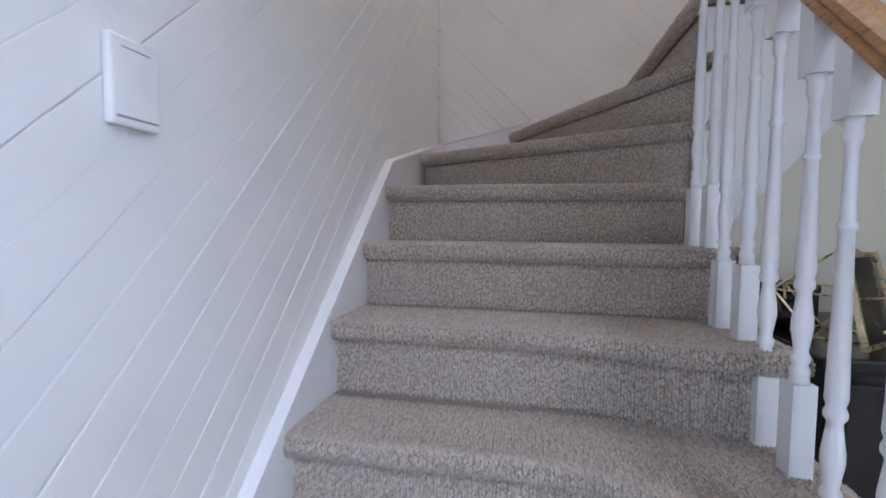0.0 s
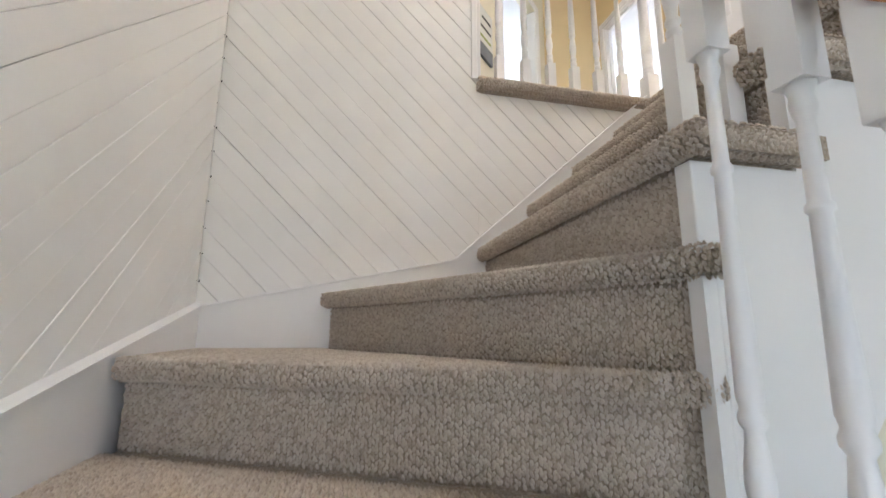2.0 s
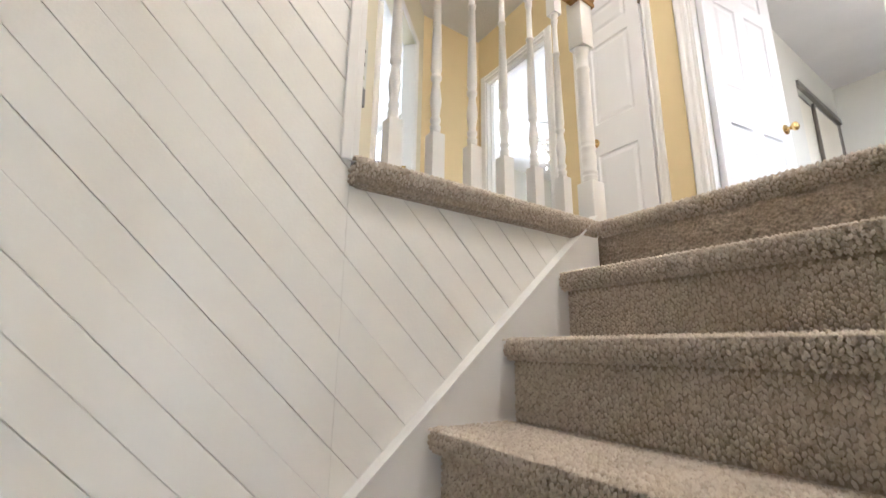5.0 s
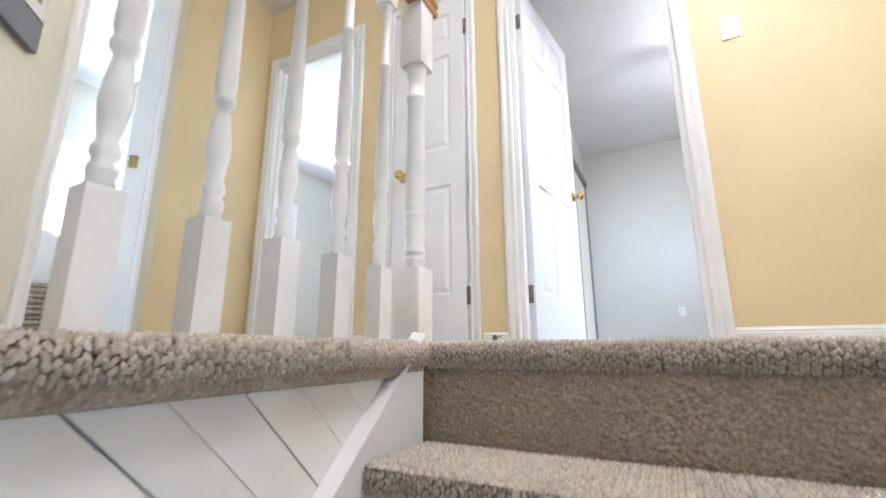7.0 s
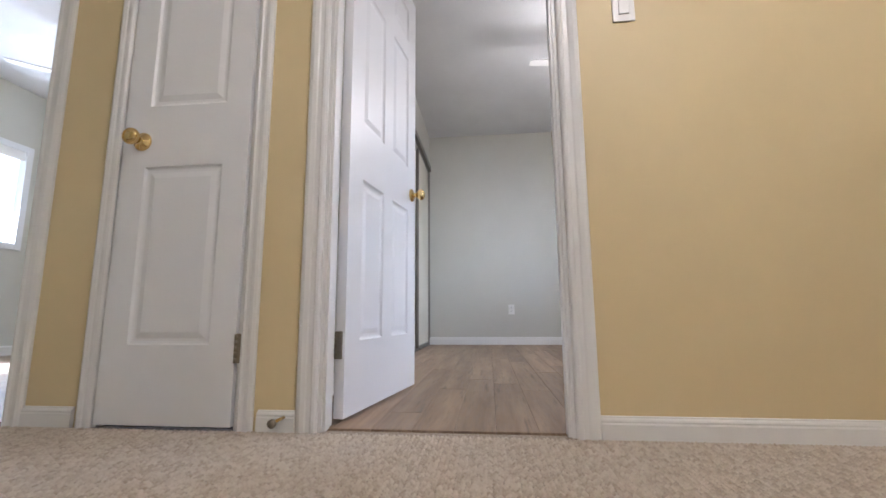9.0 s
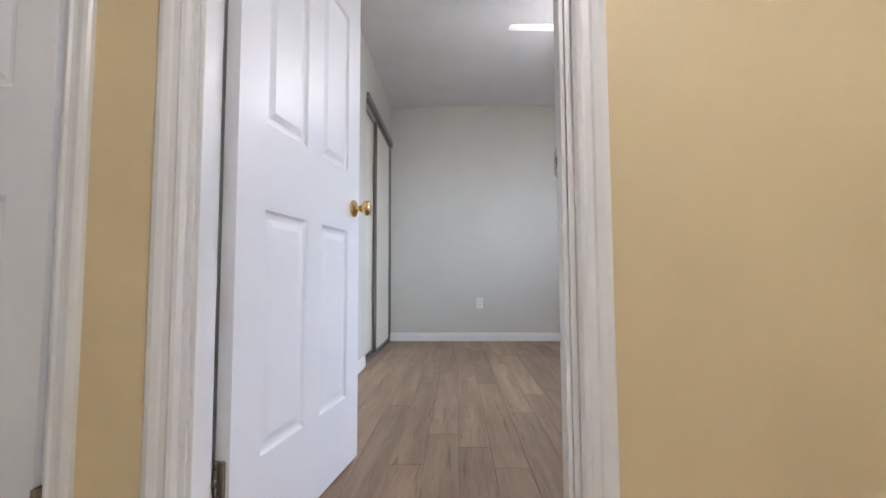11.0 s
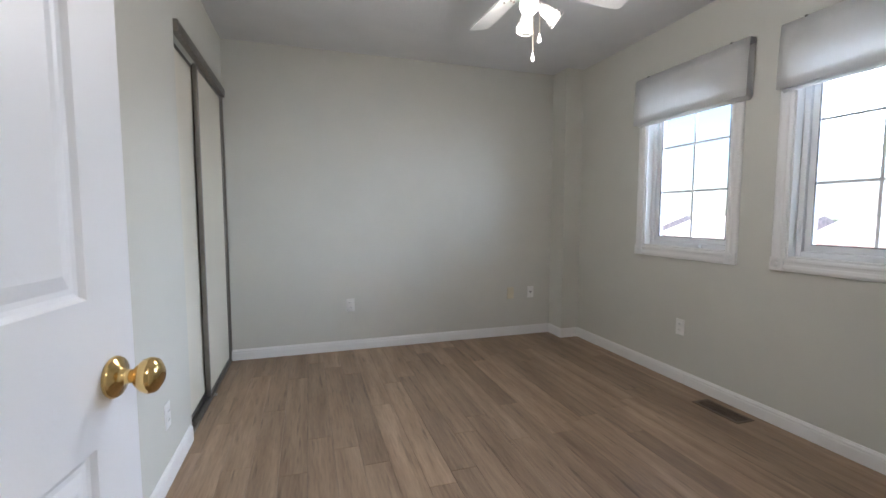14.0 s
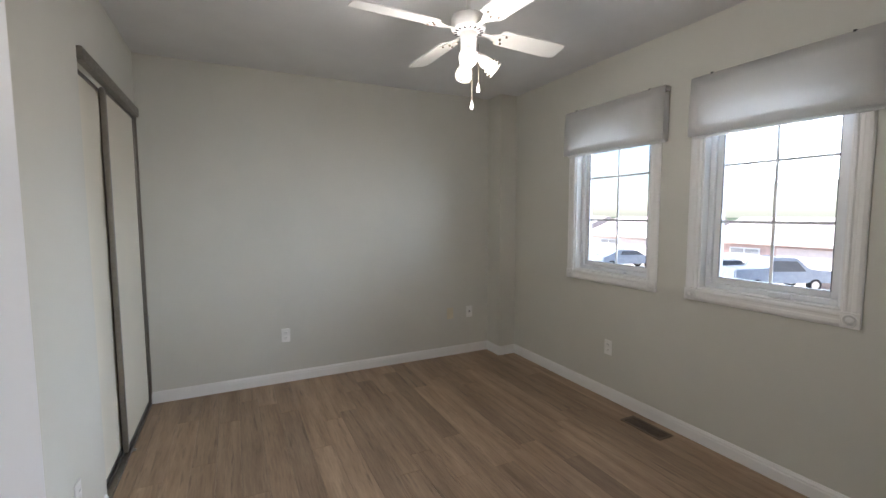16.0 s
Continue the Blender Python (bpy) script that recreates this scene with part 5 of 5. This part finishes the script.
# wire terrarium
wt = thing("wire_terrarium", "gold wire geometric terrarium frame on the console", "ornament", pose(1.405, 1.14, TZ + 0.003))
V = [Vector((0.085 * math.cos(a), 0.085 * math.sin(a), 0.0)) for a in np.linspace(0, 2 * math.pi, 6)[:-1]] + [Vector((0.13 * math.cos(a + 0.63), 0.13 * math.sin(a + 0.63), 0.10)) for a in np.linspace(0, 2 * math.pi, 6)[:-1]] + [Vector((0.02, 0.0, 0.21))]
E_ = [(i, (i + 1) % 5) for i in range(5)] + [(i, 5 + i) for i in range(5)] + [(i, 5 + (i - 1) % 5) for i in range(5)] + [(5 + i, 5 + (i + 1) % 5) for i in range(5)] + [(5 + i, 10) for i in range(5)]
for a, b in E_:
    part("wire", tube(bmesh.new(), [V[a], V[b]], 0.0028, 6), M_GOLD, wt)
fr = thing("picture_frame", "thin gold photo frame leaning on the console", "picture frame", pose(1.43, 1.03, TZ + 0.001, -12, 0, 38))
for a, b in (((-0.075, 0, 0), (-0.065, 0.012, 0.20)), ((0.065, 0, 0), (0.075, 0.012, 0.20)), ((-0.065, 0, 0), (0.065, 0.012, 0.010)), ((-0.065, 0, 0.19), (0.065, 0.012, 0.20))):
    part("rim", slab(a, b, 0.001), M_GOLD, fr)
part("back", slab((-0.065, 0.006, 0.01), (0.065, 0.010, 0.19)), M_BLACK, fr)
pt = thing("potted_plant", "small leafy plant in a white ceramic pot on the console", "plant", pose(1.60, 1.215, TZ) @ Matrix.Scale(0.52, 4))
part("pot", lathe(bmesh.new(), [(0.062, 0), (0.066, 0.004), (0.070, 0.12), (0.066, 0.125), (0.062, 0.118)], 28), M_POT, pt, "", True)
part("soil", lathe(bmesh.new(), [(0.063, 0.105), (0.062, 0.112)], 20), M_SOIL, pt)
random.seed(4)
bm, bs = bmesh.new(), bmesh.new()
for i in range(46):
    a, l = random.uniform(0, 6.28), random.uniform(0.06, 0.15)
    lean = random.uniform(0.1, 0.95)
    tip = Vector((math.cos(a) * l * lean, math.sin(a) * l * lean, 0.115 + l * (1.05 - 0.5 * lean)))
    root = Vector((math.cos(a) * 0.02, math.sin(a) * 0.02, 0.11))
    tube(bs, [root, (root + tip) / 2 + Vector((0, 0, 0.012)), tip], 0.0013, 5)
    for j in range(9):
        p = root.lerp(tip, 0.35 + 0.08 * j)
        q = Euler((random.uniform(-0.9, 0.9), random.uniform(-0.9, 0.9), random.uniform(0, 6.28))).to_matrix()
        s = random.uniform(0.010, 0.017)
        bm.faces.new([bm.verts.new(p + q @ Vector(c) * s) for c in ((0, 0, 0), (0.6, 0.45, 0.12), (1.35, 0.3, 0.05), (1.6, 0, -0.1), (1.35, -0.3, 0.05), (0.6, -0.45, 0.12))])
part("stems", bs, M_LEAF, pt)
part("foliage", bm, M_LEAF, pt, "small round green leaves")
bx = thing("ornament_box", "small black box on the console", "box", pose(1.41, 1.35, TZ))
part("body", slab((-0.06, -0.05, 0), (0.06, 0.05, 0.07), 0.004), M_BLACK, bx)
part("lid", slab((-0.063, -0.053, 0.0705), (0.063, 0.053, 0.095), 0.006), M_BLACK, bx)
vs = new("ornament_ball", mesh_of("ornament_ball", lathe(bmesh.new(), [(0.02, 0), (0.045, 0.012), (0.062, 0.045), (0.058, 0.085), (0.035, 0.112), (0.016, 0.118), (0.018, 0.13)], 24), M_BLACK, True))
vs.matrix_world = pose(1.335, 1.19, TZ) @ Matrix.Scale(0.55, 4)
tagged(vs, "round black glazed vase on the console", "vase")

# ---- outside ----
structure("ground", slab((-400, -400, -0.3), (400, 400, -0.12)), M_GROUND, "grass and soil round the houses", "ground")
structure("road", slab((-200, -22, -0.12), (200, -14, -0.10)), M_ROAD, "grey asphalt street", "road")
structure("pavement", slab((-200, -13.8, -0.12), (200, -12.4, -0.02), 0.01), plain("concrete", (0.42, 0.41, 0.39), 0.9, 0.1, 10, 0.3), "pale concrete pavement beside the street", "pavement")


def house(x, label, mat, w=9.0):
    ob = thing("house", label, "house", pose(x, -31, -0.12))
    part("wall", slab((-w / 2, -4, 0), (w / 2, 4, 2.3)), mat, ob, "pink brick walls")
    bm = bmesh.new()
    prism(bm, [(-w / 2 - 0.3, -4.5, 2.301), (-w / 2 - 0.3, 4.5, 2.301), (-w / 2 - 0.3, 4.5, 2.42), (-w / 2 - 0.3, 0, 3.9), (-w / 2 - 0.3, -4.5, 2.42)], (w + 0.6, 0, 0))
    part("roof", bm, M_ROOF, ob, "pale shingled low gable roof")
    part("fascia", slab((-w / 2 - 0.32, 4.5, 2.28), (w / 2 + 0.32, 4.54, 2.44)), M_SIDING, ob)
    wn_ = part("window", slab((1.4, 4.0, 0.9), (3.2, 4.06, 2.0)), M_VINYL, ob)
    for u in (1.48, 2.34):
        part("pane", slab((u, 4.06, 0.98), (u + 0.78, 4.07, 1.92)), M_PALE_PANE, wn_)
    gd = part("garage_door", slab((-w / 2 + 0.6, 4.0, 0), (-w / 2 + 5.0, 4.05, 2.1)), M_SIDING, ob, "pale panelled garage door")
    for k in range(4):
        part("panel", slab((-w / 2 + 0.7, 4.05, 0.06 + k * 0.51), (-w / 2 + 4.9, 4.07, 0.52 + k * 0.51), 0.01), M_SIDING, gd)
    return ob


structure("driveway", slab((-60, -27, -0.12), (80, -22.02, -0.09)), plain("pale_concrete", (0.60, 0.58, 0.55), 0.9, 0.08, 6, 0.3), "pale concrete driveways across the street", "driveway")
for i, x in enumerate((-16, -5, 6, 17, 28, 39)):
    house(x, "low pink brick house with a garage across the street", M_BRICK if i % 2 else M_SIDING)


def car(m, paint_m, label, truck=False):
    ob = thing("parked_car", label, "car", m)
    bm = bmesh.new()
    if truck:
        side = [(-2.7, 0.45), (2.6, 0.45), (2.65, 0.9), (2.5, 1.08), (1.15, 1.15), (0.55, 1.78), (-0.75, 1.80), (-0.95, 1.2), (-2.7, 1.2)]
    else:
        side = [(-2.2, 0.40), (2.2, 0.40), (2.25, 0.70), (2.0, 0.88), (1.05, 0.98), (0.45, 1.42), (-1.0, 1.45), (-1.75, 1.0), (-2.2, 0.92)]
    prism(bm, [(x, -0.9, z) for x, z in side], (0, 1.8, 0))
    bmesh.ops.bevel(bm, geom=bm.edges[:], offset=0.06, segments=2, affect="EDGES")
    part("body", bm, paint_m, ob)
    for s in (-1, 1):
        bm = bmesh.new()
        q = [(1.0, 1.08), (0.5, 1.62 if truck else 1.36), (-0.7, 1.64 if truck else 1.38), (-0.85, 1.08)]
        prism(bm, [(x, s * 0.895, z) for x, z in q], (0, s * 0.012, 0))
        part("side_window", bm, M_DARKGLASS, ob)
    for x in (-1.5, 1.5):
        for s in (-1, 1):
            w_ = part("wheel", lathe(bmesh.new(), [(0.30, 0), (0.36, 0.03), (0.36, 0.19), (0.30, 0.22)], 20, Matrix.Translation((x, s * 0.80 - 0.11, 0.36)) @ pose(0, 0, 0, -90)), M_TYRE, ob, "black tyre")
            part("rim", lathe(bmesh.new(), [(0.2, -0.01), (0.2, 0.23)], 14, Matrix.Translation((x, s * 0.80 - 0.11, 0.36)) @ pose(0, 0, 0, -90)), M_STEEL, w_)
    for s in (-0.6, 0.6):
        part("headlight", slab((2.15 if not truck else 2.55, s - 0.18, 0.62), (2.27 if not truck else 2.66, s + 0.18, 0.78), 0.02), M_POT, ob)
    return ob


car(pose(16.2, -24.2, -0.09, 0, 0, 243), M_CAR, "grey-blue pickup truck parked in a driveway", True)
car(pose(19.2, -24.4, -0.09, 0, 0, 250), M_CARW, "silver car parked beside the pickup truck")
car(pose(26.5, -24.6, -0.09, 0, 0, 250), M_CAR, "grey-blue car parked farther along the driveways")

# ---- laminate planks of the bedroom floor, last ----
sub = structure("floor_bedroom", slab((XH2 - 0.04, BY0 - 0.02, FLOOR - 0.12), (BX + 0.05, 3.45, FLOOR - 0.008)), M_SLOT, "grey-brown oak laminate plank floor of the bedroom", "floor")
random.seed(11)
PWID, PLEN = 0.128, 1.22
cache = {}
row, y = 0, BY0 - 0.01
while y < BY1 + 0.02:
    x = XH2 - 0.035 - random.uniform(0.1, PLEN - 0.1)
    while x < BX:
        a, b = max(x, XH2 - 0.035), min(x + PLEN, BX + 0.02)
        if b - a > 0.05:
            key = round(b - a, 3)
            if key not in cache:
                bm = solid(bmesh.new(), (0, 0.0004, -0.0085), (b - a - 0.0006, PWID - 0.0004, 0), 0)
                top_e = [e for e in bm.edges if all(v.co.z > -0.001 for v in e.verts)]
                bmesh.ops.bevel(bm, geom=top_e, offset=0.0012, segments=1, affect="EDGES")
                cache[key] = mesh_of("plank", bm, M_PLANK)
            ob = new("plank", cache[key])
            ob.matrix_world = pose(a, y, FLOOR + random.uniform(-0.0002, 0.0002))
            ob.parent = sub
        x += PLEN
    y += PWID
    row += 1
